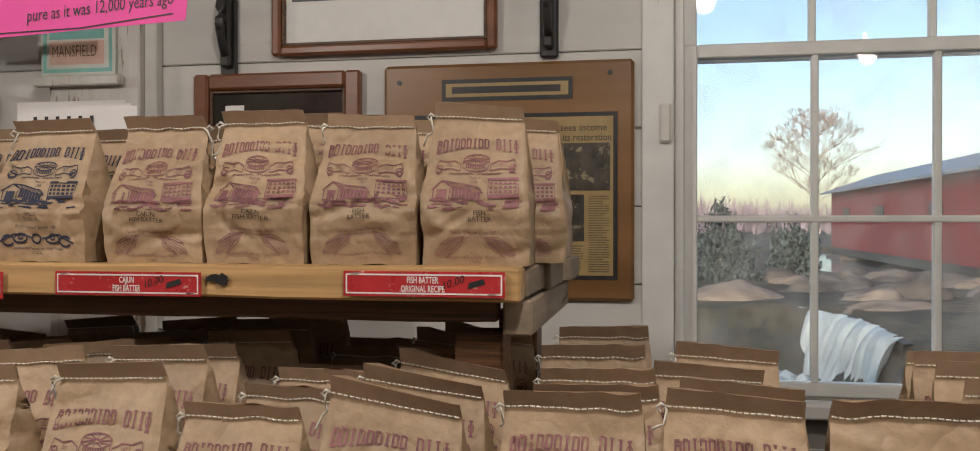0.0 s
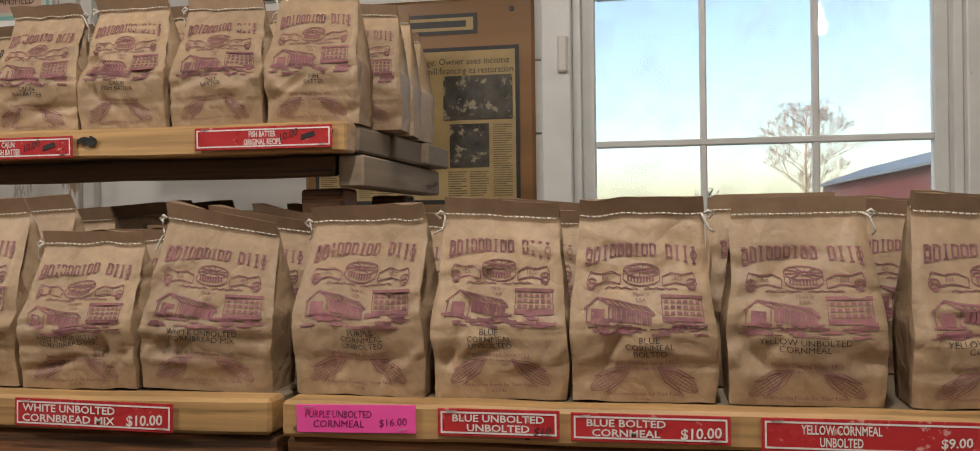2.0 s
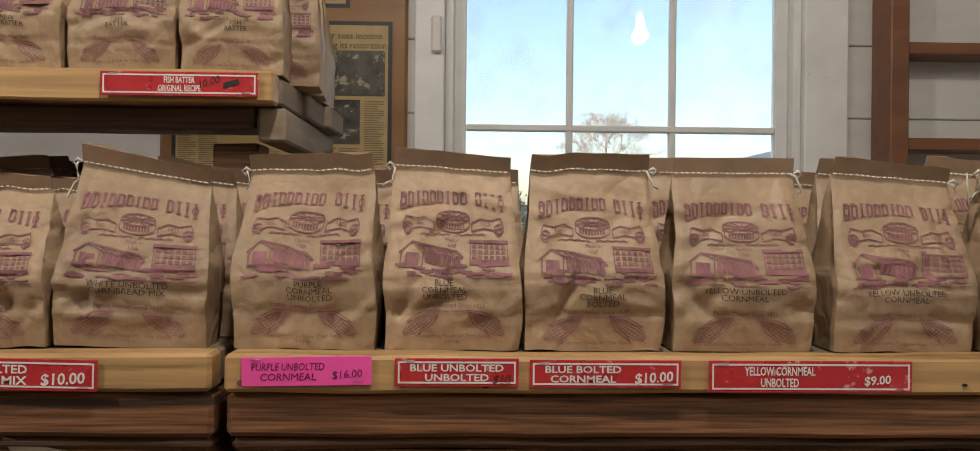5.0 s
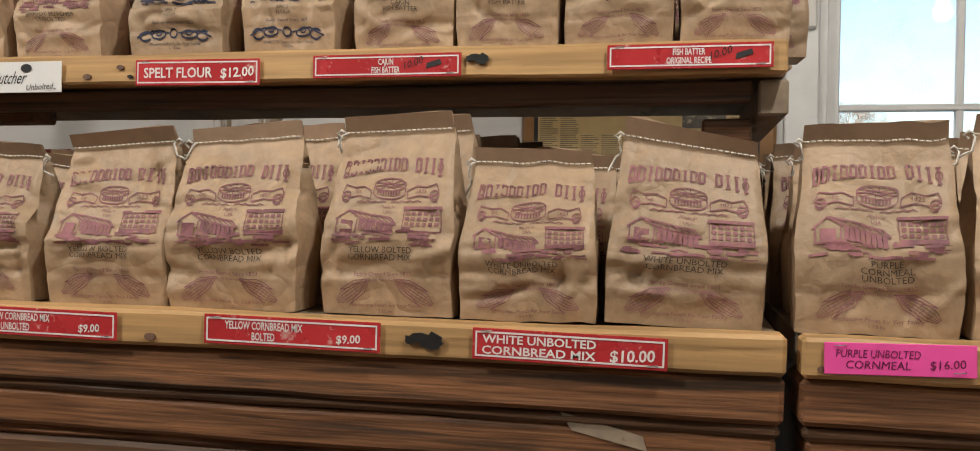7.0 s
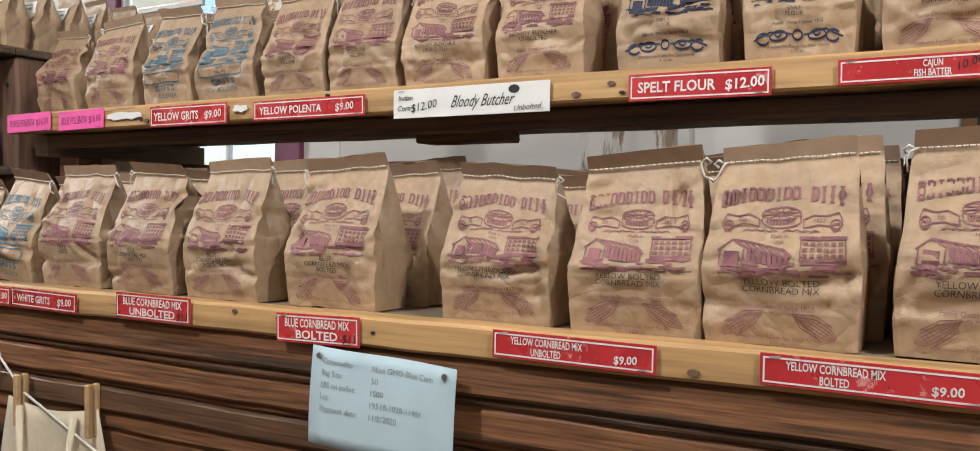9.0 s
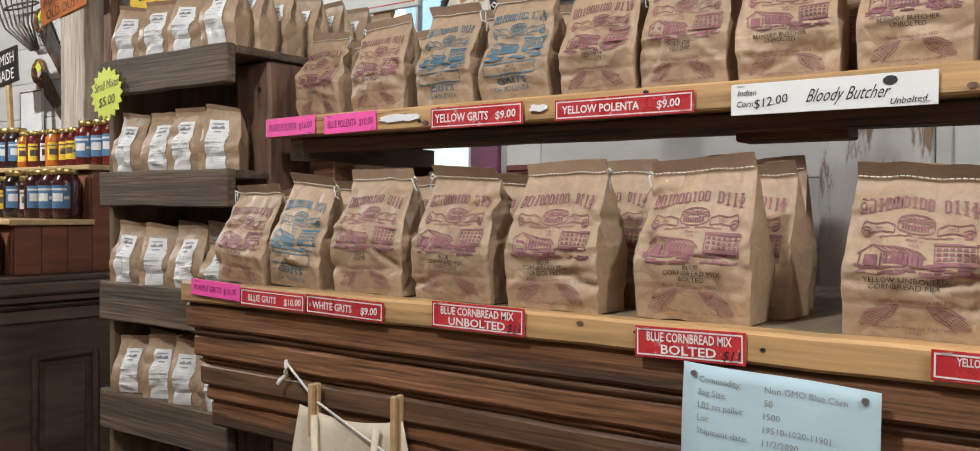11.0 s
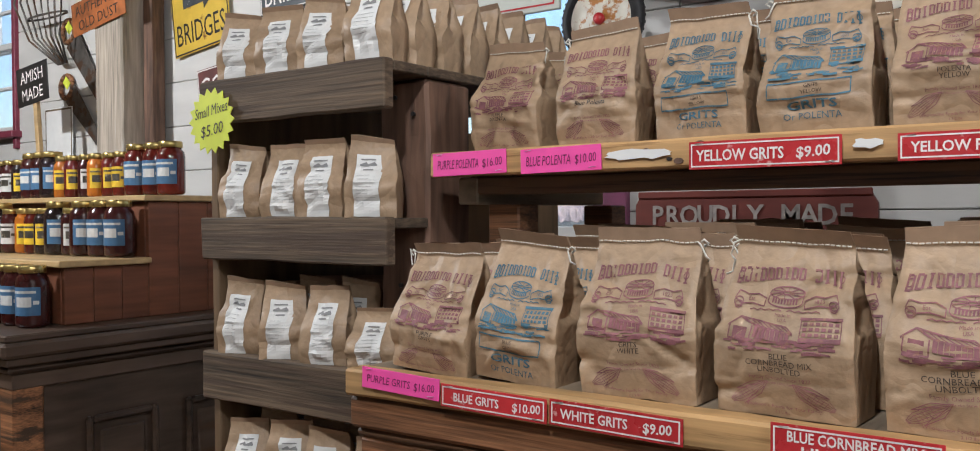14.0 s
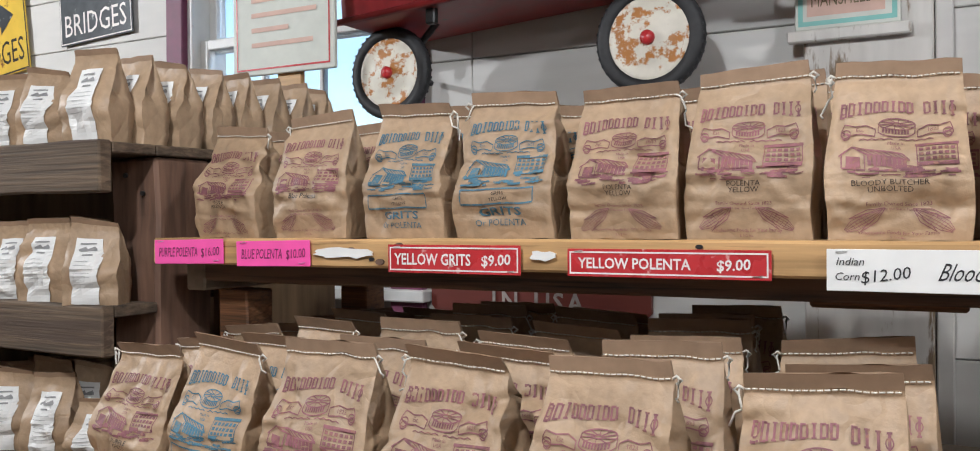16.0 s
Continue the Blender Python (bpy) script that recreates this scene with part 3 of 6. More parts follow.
NU, NV = 32, 46
def bag_mesh(front, back, gusset, v0=0.0, v1=1.0, nv=NV, nu=NU):
    bm = bmesh.new()
    rings = []
    us = [-1 + 2 * i / nu for i in range(nu + 1)]
    for j in range(nv + 1):
        v = v0 + (v1 - v0) * j / nv
        pts = [front(u, v) for u in us]
        g = gusset(1, v)
        pts += [(pts[-1] + g) / 2, g, (back(1, v) + g) / 2]
        pts += [back(u, v) for u in us[::-2]]
        g = gusset(-1, v)
        pts += [(pts[-1] + g) / 2, g, (pts[0] + g) / 2]
        rings.append([bm.verts.new(p) for p in pts])
    n = len(rings[0])
    for a, b in zip(rings, rings[1:]):
        for i in range(n):
            bm.faces.new((a[i], a[(i + 1) % n], b[(i + 1) % n], b[i])).smooth = True
    bm.faces.new(rings[0][::-1]); bm.faces.new(rings[-1])
    bm.edges.ensure_lookup_table()
    for e in bm.edges:
        if e.calc_face_angle(0) > 0.24:
            e.smooth = False
    for a, b in zip(rings, rings[1:]):
        for i in (0, nu, nu + 2):
            e = bm.edges.get((a[i], b[i]))
            if e:
                e.smooth = False
    return bm


def slab_letter(a, x, z, w, h, kind):
    """One heavy block letter shape of the arched title."""
    s = w * 0.30
    if kind == 0:
        a.rect(x - w / 2, x - w / 2 + s, z, z + h); a.rect(x + w / 2 - s, x + w / 2, z + h * 0.08, z + h * 0.92); a.rect(x - w / 2, x + w / 2 - s, z + h * 0.86, z + h); a.rect(x - w / 2, x + w / 2 - s, z, z + h * 0.14)
    elif kind == 1:
        a.rect(x - s * 0.7, x + s * 0.7, z, z + h); a.rect(x - w * 0.4, x + w * 0.4, z, z + h * 0.1); a.rect(x - w * 0.4, x + w * 0.4, z + h * 0.9, z + h)


def title(a, z0, rng):
    """An arched row of heavy condensed blocks with slab ends, tall at the sides."""
    kinds = [0, 0, 1, 0, 0, 0, 1, 0, 0, None, 0, 1, 1, 1]
    n = len(kinds)
    for i, k in enumerate(kinds):
        if k is None:
            continue
        x = -0.40 + 0.80 * i / (n - 1)
        q = (x / 0.40) ** 2
        slab_letter(a, x, z0 + 0.034 * (1 - q), 0.052 if k == 0 else 0.04, 0.088 - 0.024 * (1 - q), k)


def picture(a, b, rng):
    """Millstone, ribbons, covered bridge and mill house, in widths and heights of the bag; b shifts it up."""
    w = 0.007
    title(a, 0.69 + b, rng)
    a.ellipse(0, 0.655 + b, 0.13, 0.032, w); a.ellipse(0, 0.655 + b, 0.03, 0.008, w)
    for i in range(10):
        q = radians(36 * i)
        a.line([(0.035 * math.cos(q), 0.655 + b + 0.009 * math.sin(q)), (0.125 * math.cos(q + 0.2), 0.655 + b + 0.03 * math.sin(q + 0.2))], w * 0.8)
    a.ellipse(0, 0.615 + b, 0.13, 0.032, w, 180, 360); a.line([(-0.13, 0.655 + b), (-0.13, 0.615 + b)], w); a.line([(0.13, 0.655 + b), (0.13, 0.615 + b)], w)
    for i in range(9):
        x = -0.10 + 0.022 * i
        a.rect(x, x + 0.013, 0.597 + b + 0.3 * abs(x) ** 1.6, 0.623 + b + 0.3 * abs(x) ** 1.6)
    for s in (-1, 1):
        pts = [(s * 0.15, 0.625), (s * 0.22, 0.648), (s * 0.30, 0.64), (s * 0.38, 0.655), (s * 0.40, 0.615), (s * 0.34, 0.59), (s * 0.25, 0.60), (s * 0.15, 0.585), (s * 0.15, 0.625)]
        a.line([(x, z + b) for x, z in pts], w)
        a.ellipse(s * 0.365, 0.60 + b, 0.035, 0.022, w); a.ellipse(s * 0.36, 0.585 + b, 0.028, 0.018, w)
        a.text("Est." if s < 0 else "1823", s * 0.26, 0.622 + b, 0.022, 0.1)
        a.line([(s * (0.02 + 0.03 * i), 0.565 + b + 0.008 * (i % 2)) for i in range(9)], w * 0.8)
        a.ellipse(s * 0.40, 0.735 + b, 0.022, 0.02, w)
    a.text("Made in", 0, 0.545 + b, 0.019, 0.2); a.text("USA", 0, 0.518 + b, 0.019, 0.2)
    # covered bridge
    a.line([(-0.40, 0.475 + b), (-0.31, 0.525 + b), (-0.20, 0.485 + b)], w * 1.4)
    a.line([(-0.31, 0.525 + b), (0.04, 0.485 + b), (0.09, 0.45 + b), (-0.20, 0.485 + b)], w * 1.2)
    for i in range(7):
        x = -0.27 + 0.045 * i
        a.line([(x, 0.515 + b - 0.10 * (x + 0.27)), (x + 0.085, 0.478 + b - 0.10 * (x + 0.27))], w * 0.8)
    a.line([(-0.38, 0.48 + b), (-0.38, 0.41 + b), (-0.22, 0.40 + b), (-0.22, 0.48 + b)], w * 1.4)
    a.poly([(-0.35, 0.41 + b), (-0.25, 0.41 + b), (-0.25, 0.47 + b), (-0.35, 0.475 + b)])
    for i in range(8):
        x = -0.20 + 0.034 * i
        a.poly([(x, 0.425 + b - 0.003 * i), (x + 0.029, 0.423 + b - 0.003 * i), (x + 0.029, 0.477 + b - 0.0035 * i), (x, 0.48 + b - 0.0035 * i)])
    # mill house
    a.line([(0.14, 0.42 + b), (0.42, 0.42 + b), (0.42, 0.53 + b), (0.14, 0.53 + b), (0.14, 0.42 + b)], w); a.rect(0.13, 0.43, 0.528 + b, 0.543 + b)
    a.rect(0.14, 0.42, 0.42 + b, 0.44 + b)
    for i in range(6):
        for j in range(3):
            a.rect(0.155 + 0.044 * i, 0.184 + 0.044 * i, 0.447 + b + 0.027 * j, 0.464 + b + 0.027 * j)
    # river bank
    for i in range(40):
        x, z = rng.uniform(-0.42, 0.36), 0.355 + rng.random() * 0.065
        L = rng.uniform(0.04, 0.13)
        a.line([(x, z + b), (x + L * 0.5, z + b + rng.uniform(-0.006, 0.008)), (min(0.44, x + L), z + b)], w * rng.uniform(0.7, 2.2))


def corn(a, z):
    for s in (-1, 1):
        ct, st = math.cos(radians(s * -38)), math.sin(radians(s * -38))
        def P(x, y):
            return (s * 0.24 + 1.25 * (x * ct - y * st * 0.9), z + (x * st + y * ct) * 0.72)
        for k in range(-2, 3):
            a.line([P(-0.11, k * 0.010), P(-0.02, k * 0.020), P(0.07, k * 0.020), P(0.13, k * 0.006)] if s > 0 else [P(0.11, k * 0.010), P(0.02, k * 0.020), P(-0.07, k * 0.020), P(-0.13, k * 0.006)], 0.0035)
        for k in (-1, 1):
            e = -s
            a.line([P(e * 0.15, 0), P(e * 0.06, k * 0.055), P(-e * 0.06, k * 0.06), P(e * 0.01, k * 0.03)], 0.005)
            a.line([P(e * 0.13, 0), P(e * 0.03, k * 0.035), P(-e * 0.03, k * 0.042)], 0.004)
        for i in range(5):
            x = -0.03 + i * 0.026
            a.line([P(s * x, -0.03), P(s * x, 0.03)], 0.003)


_seed = [0]
def flour_bag(x, y, z, W, Hh, style, lines, label, rz=0, tilt=None, D=0.078, hand=False, lean=0.0):
    _seed[0] += 1
    seed = _seed[0]
    rng = random.Random(seed)
    tilt = rng.uniform(-0.03, 0.03) if tilt is None else tilt
    crease = rng.uniform(0.33, 0.42)
    front, back, gusset = bag_surface(W, Hh, D, seed, crease, tilt, rng.uniform(0, 1))
    ob = thing("flour_bag", (x, y, z), label, "flour bag", "stitched flour bags", "", rz)
    if lean:
        ob.matrix_basis = pose(x, y, z, 0, lean, rz)
    part("body", bag_mesh(front, back, gusset, 0, 0.925), KRAFT, ob)
    part("top_fold", bag_mesh(front, back, gusset, 0.9255, 1.0, 3), KRAFT_FOLD_SHADE, ob, "folded paper top with shade painted into its colour")

    grid = {}
    def on(off):
        def f(a, b):
            u, v = max(-0.99, min(0.99, a * 2)), max(0.01, min(0.995, b))
            fu, fv = (u + 1) / 2 * NU, v / 0.925 * NV
            i, j = min(NU - 1, int(fu)), min(NV - 1, int(fv))
            s, t_ = fu - i, fv - j
            def g(i, j):
                if (i, j) not in grid:
                    grid[i, j] = front(-1 + 2 * i / NU, 0.925 * j / NV)
                return grid[i, j]
            p = (g(i, j) * (1 - s) + g(i + 1, j) * s) * (1 - t_) + (g(i, j + 1) * (1 - s) + g(i + 1, j + 1) * s) * t_
            return p + Vector((0, -off, 0))
        return f
    # stitching along the top, with a loose end
    bm = bmesh.new()
    n = 21
    for i in range(n):
        u0, u1 = -0.98 + 1.96 * i / n, -0.98 + 1.96 * (i + 0.74) / n
        tube([front(u0, 0.918) + Vector((0, -0.0012, 0)), front((u0 + u1) / 2, 0.918) + Vector((0, -0.0022, 0)), front(u1, 0.918) + Vector((0, -0.0012, 0))], 0.00085, 4, bm)
    part("stitching", bm, THREAD, ob, "white running stitch")
    e = rng.choice((-1, 1, 1))
    p = front(e, 0.918)
    pts = [p + Vector((e * 0.002 * k + e * 0.004 * math.sin(k * 1.3 + seed), -0.002 - 0.002 * math.sin(k), (-0.0065 if rng.random() < 0.99 else 0) * k + 0.004 * math.sin(k * 2.1))) for k in range(rng.randint(4, 8))]
    bm = tube(pts, 0.0012, 4)
    tube([p + Vector((0, -0.002, 0)), p + Vector((e * 0.004, -0.004, 0.003)), p + Vector((e * 0.009, -0.003, -0.001)), p + Vector((e * 0.004, -0.003, -0.005))], 0.0016, 4, bm)
    part("thread_tail", bm, THREAD, ob, "loose white thread end")
    ink = {"grits": INK_BLUE, "spelt": INK_NAVY}.get(style, INK_RED)
    a, k = Art(), Art()
    a.aspect = k.aspect = 1.4
    b = rng.uniform(-0.02, 0.02)
    picture(a, b, rng)
    mid = 0.285 + b
    if style == "grits":
        a.line([(-0.40, 0.225 + b), (0.34, 0.225 + b), (0.34, 0.325 + b), (-0.40, 0.325 + b), (-0.40, 0.225 + b)], 0.011)
        a.text("GRITS", 0, 0.175 + b, 0.055, 0.62, 1.6, 0, 0, True); a.text("Or POLENTA", 0, 0.10 + b, 0.045, 0.66)
        for i, s in enumerate(lines):
            k.text(s, 0, 0.295 + b - 0.038 * i, 0.024, 0.5)
    elif style == "spelt":
        a.text("Family Owned Since 1823", 0, 0.225 + b, 0.022, 0.66)
        for s in (-1, 1):
            a.ellipse(s * 0.17, 0.14 + b, 0.08, 0.03, 0.014); a.ellipse(s * 0.31, 0.13 + b, 0.06, 0.035, 0.016, 30, 330); a.ellipse(s * 0.17, 0.15 + b, 0.03, 0.015, 0.012)
            a.line([(s * 0.05, 0.15 + b), (s * 0.25, 0.17 + b), (s * 0.40, 0.12 + b)], 0.012)
        a.ellipse(0, 0.145 + b, 0.04, 0.03, 0.014)
        a.text("Wholesome Foods for Your Family", 0, 0.075 + b, 0.02, 0.62); a.text("2 1/2 lbs", 0, 0.045 + b, 0.018)
        for i, s in enumerate(lines):
            k.text(s, -0.02, 0.315 + b - 0.035 * i, 0.027, 0.5)
    else:
        a.text("Family Owned Since 1823", 0, 0.215 + b, 0.022, 0.62); a.text("(Not the Same Family)", 0, 0.187 + b, 0.015, 0.42)
        corn(a, 0.125 + b)
        a.text("Wholesome Foods for Your Family", 0, 0.06 + b, 0.02, 0.7); a.text("2 1/2 lbs", 0, 0.03 + b, 0.016)
        top = 0.33 + b
        dx = rng.uniform(-0.06, 0.06)
        for i, s in enumerate(lines):
            k.text(s, dx, top - 0.036 * i, 0.04 if hand else 0.031, 0.62, 1.0, 0.15 if hand else 0)
    part("printed_picture", a.mesh("printed_picture", ink, on(0.0014)), ink, ob)
    if lines:
        part("product_stamp", k.mesh("product_stamp", PEN if hand else INK_BLACK, on(0.0018)), INK_BLACK, ob)
    return ob


W3 = ["BLUE", "CORNBREAD MIX", "UNBOLTED"]
ZU = ZL - 0.002 + 0.318
LAB = "stitched kraft flour bag with {} print on {}"
UPPER = [
    (-2.20, 0.128, 0.168, "red", ["PURPLE", "POLENTA"]), (-2.045, 0.124, 0.178, "hand", ["Blue Polenta"]),
    (-1.885, 0.130, 0.182, "grits", ["GRITS", "YELLOW"]), (-1.735, 0.140, 0.187, "grits", ["GRITS", "YELLOW"]),
    (-1.577, 0.136, 0.182, "red", ["POLENTA", "YELLOW"]), (-1.433, 0.138, 0.192, "red", ["POLENTA", "YELLOW"]),
    (-1.285, 0.136, 0.186, "red", ["BLOODY BUTCHER", "UNBOLTED"]), (-1.125, 0.136, 0.186, "red", ["BLOODY BUTCHER", "UNBOLTED"]),
    (-0.94, 0.134, 0.186, "spelt", ["SPELT", "FLOUR"]), (-0.778, 0.128, 0.184, "spelt", ["SPELT", "FLOUR"]),
    (-0.62, 0.130, 0.185, "red", ["CAJUN", "FISH BATTER"]), (-0.485, 0.128, 0.189, "red", ["CAJUN", "FISH BATTER"]),
    (-0.347, 0.132, 0.182, "red", ["FISH", "BATTER"]), (-0.211, 0.128, 0.19, "red", ["FISH", "BATTER"])]
LOWER = [
    (-2.205, 0.135, 0.178, "red", ["PURPLE", "GRITS"]), (-2.063, 0.125, 0.194, "grits", ["BLUE", "GRITS"]),
    (-1.885, 0.150, 0.2, "red", ["GRITS", "WHITE"]), (-1.712, 0.150, 0.2, "red", W3), (-1.535, 0.152, 0.203, "red", W3),
    (-1.335, 0.150, 0.203, "red", ["BLUE", "CORNBREAD MIX", "BOLTED"]), (-1.082, 0.150, 0.189, "red", ["YELLOW UNBOLTED", "CORNBREAD MIX"]),
    (-0.907, 0.150, 0.201, "red", ["YELLOW BOLTED", "CORNBREAD MIX"]), (-0.753, 0.150, 0.207, "red", ["YELLOW BOLTED", "CORNBREAD MIX"]),
    (-0.573, 0.148, 0.218, "red", ["YELLOW BOLTED", "CORNBREAD MIX"]), (-0.422, 0.143, 0.180, "red", ["WHITE UNBOLTED", "CORNBREAD MIX"]),
    (-0.266, 0.156, 0.200, "red", ["WHITE UNBOLTED", "CORNBREAD MIX"]), (-0.083, 0.148, 0.205, "red", ["PURPLE", "CORNMEAL", "UNBOLTED"]),
    (0.069, 0.142, 0.208, "red", ["BLUE", "CORNMEAL", "UNBOLTED"]), (0.217, 0.145, 0.208, "red", ["BLUE", "CORNMEAL", "BOLTED"]),
    (0.375, 0.148, 0.206, "red", ["YELLOW UNBOLTED", "CORNMEAL"]), (0.548, 0.150, 0.203, "red", ["YELLOW UNBOLTED", "CORNMEAL"]),
    (0.712, 0.148, 0.205, "red", ["YELLOW UNBOLTED", "CORNMEAL"])]
INKNAME = {"red": "maroon", "hand": "maroon", "grits": "blue", "spelt": "navy"}
rng = random.Random(4)
for row, zz, yy, place, gap in ((UPPER, ZU, 1.043, "raised pine shelf", 0.093), (LOWER, ZL, 0.856, "pine-edged counter", 0.098)):
    for n, (x, W, Hh, style, lines) in enumerate(row):
        tilt = {(-0.266): -0.055}.get(x)
        lean = 0
        if x in (-2.205, -2.063) and row is LOWER:
            lean = 4
        if x == -0.266:
            lean = 2.0
        lab = LAB.format(INKNAME[style], place)
        if x == -0.266:
            lab = "crumpled kraft flour bag with maroon print leaning on pine-edged counter"
        ob = flour_bag(x, yy + rng.uniform(-0.004, 0.006), zz, W, Hh, style, lines, lab, rng.uniform(-3, 3), tilt, 0.07 if row is UPPER else 0.078, style == "hand", lean)
        deep = 4 if row is UPPER else {0.069: 4, 0.217: 1, 0.375: 5, 0.548: 5}.get(x, 6)
        for k in range(1, deep):
            if x == -1.335 and k > 2 and row is LOWER:
                continue
            c = copy_thing(ob, pose(x + rng.uniform(-0.014, 0.022) + (0.012 if row is UPPER else 0), yy + gap * k + rng.uniform(-0.008, 0.006), zz, 0, 0, rng.uniform(-6, 6)))
            c.scale = (1, 1, rng.uniform(0.95, 1.04))

# ---- price signs on the shelf edges ----
def staples(ob, pts, y):
    for x, z in pts:
        part("staple", tube([(x - 0.005, y + 0.001, z), (x - 0.005, y - 0.0012, z), (x + 0.005, y - 0.0012, z + 0.001), (x + 0.005, y + 0.001, z + 0.001)], 0.0005, 4), STEEL, ob)


def price_sign(x0, x1, z0, z1, y, lines, price, style="red", turn=0.0):
    w, h = x1 - x0, z1 - z0
    said = " ".join(lines)
    lab = {"red": "red plastic price sign with white border reading " + said.title(), "pink": "fluorescent pink handwritten price card stapled to the shelf edge", "white": "white handwritten price card reading Bloody Butcher on shelf edge"}[style]
    ob = thing("price_sign", ((x0 + x1) / 2, y, (z0 + z1) / 2), lab, "price sign", "shelf price signs")
    ob.matrix_basis = pose((x0 + x1) / 2, y, (z0 + z1) / 2, 0, turn, 0)
    part("plate", box(-w / 2, w / 2, -0.0015, 0.0, -h / 2, h / 2, 0.0004), {"red": SIGN_RED, "pink": PINK, "white": WHITE_PAPER}[style], ob)
    a = Art()
    full = w - 0.02
    if style == "red":
        a.outline(-w / 2 + 0.003, w / 2 - 0.003, -h / 2 + 0.003, h / 2 - 0.003, 0.0018)
    tw = full * (0.66 if price else 0.9 if style != "white" else 0.42)
    cx = -w / 2 + 0.01 + tw / 2 if price else 0.022 if style == "white" else 0
    n = len(lines)
    wide = lines[0] in ("BLUE UNBOLTED", "BLUE BOLTED", "WHITE UNBOLTED", "BLUE CORNBREAD MIX")
    for i, s in enumerate(lines):
        th = (h - 0.010) / n * (0.78 if n > 1 else 0.55)
        sq = 1.0 if style != "red" else 1.25 if wide else 0.9 if n == 1 else 0.62
        a.text(s, cx, (n / 2 - i - 0.5) * (h - 0.009) / n, th, tw, sq, 0.4 if style == "white" else 0.1 if style != "red" else 0, 0, style == "red")
    if price:
        a.text(price, w / 2 - 0.008 - full * 0.15, 0 if n == 1 else -0.003, h * (0.36 if wide or n == 1 else 0.27), full * 0.3, 1, 0.1, 4, style == "red")
    mt = SIGN_WHITE if style == "red" else PINK_PEN if style == "pink" else PEN
    if wide and not price:
        p = Art(); p.text("$10" if lines[0] == "BLUE UNBOLTED" else "$11", w / 2 - 0.018, -h * 0.22, h * 0.3, None, 1, 0.3, 4)
        part("handwritten_price", p.mesh("handwritten_price", PEN, flat(-0.0024)), PEN, ob)
    part("lettering", a.mesh("lettering", mt, flat(-0.0021)), mt, ob)
    staples(ob, [(-w / 2 + 0.014, h / 2 - 0.003), (w / 2 - 0.014, -h / 2 + 0.004)], -0.002)
    return ob

YL, YU = LED - 0.004, 0.98
for x0, x1, z0, z1, lines, price, st, tn in (
    (-2.284, -2.146, 1.029, 1.058, ["PURPLE GRITS"], "$16.00", "pink", 2), (-2.143, -1.981, 1.020, 1.05, ["BLUE GRITS"], "$10.00", "red", 1), (-1.977, -1.807, 1.018, 1.049, ["WHITE GRITS"], "$9.00", "red", 1),
    (-1.712, -1.551, 1.019, 1.057, ["BLUE CORNBREAD MIX", "UNBOLTED"], "", "red", 0.3), (-1.387, -1.248, 1.012, 1.05, ["BLUE CORNBREAD MIX", "BOLTED"], "", "red", -1),
    (-1.057, -0.863, 1.02, 1.051, ["YELLOW CORNBREAD MIX", "UNBOLTED"], "$9.00", "red", 0.6), (-0.759, -0.563, 1.021, 1.052, ["YELLOW CORNBREAD MIX", "BOLTED"], "$9.00", "red", 0.6),
    (-0.467, -0.277, 1.018, 1.049, ["WHITE UNBOLTED", "CORNBREAD MIX"], "$10.00", "red", 1), (-0.137, -0.009, 1.023, 1.052, ["PURPLE UNBOLTED", "CORNMEAL"], "$16.00", "pink", -1),
    (0.014, 0.137, 1.023, 1.051, ["BLUE UNBOLTED", "UNBOLTED"], "", "red", 0), (0.148, 0.300, 1.022, 1.05, ["BLUE BOLTED", "CORNMEAL"], "$10.00", "red", 0), (0.328, 0.535, 1.018, 1.050, ["YELLOW CORNMEAL", "UNBOLTED"], "$9.00", "red", 0)):
    price_sign(x0, x1, z0, z1, YL, lines, price, st, tn)
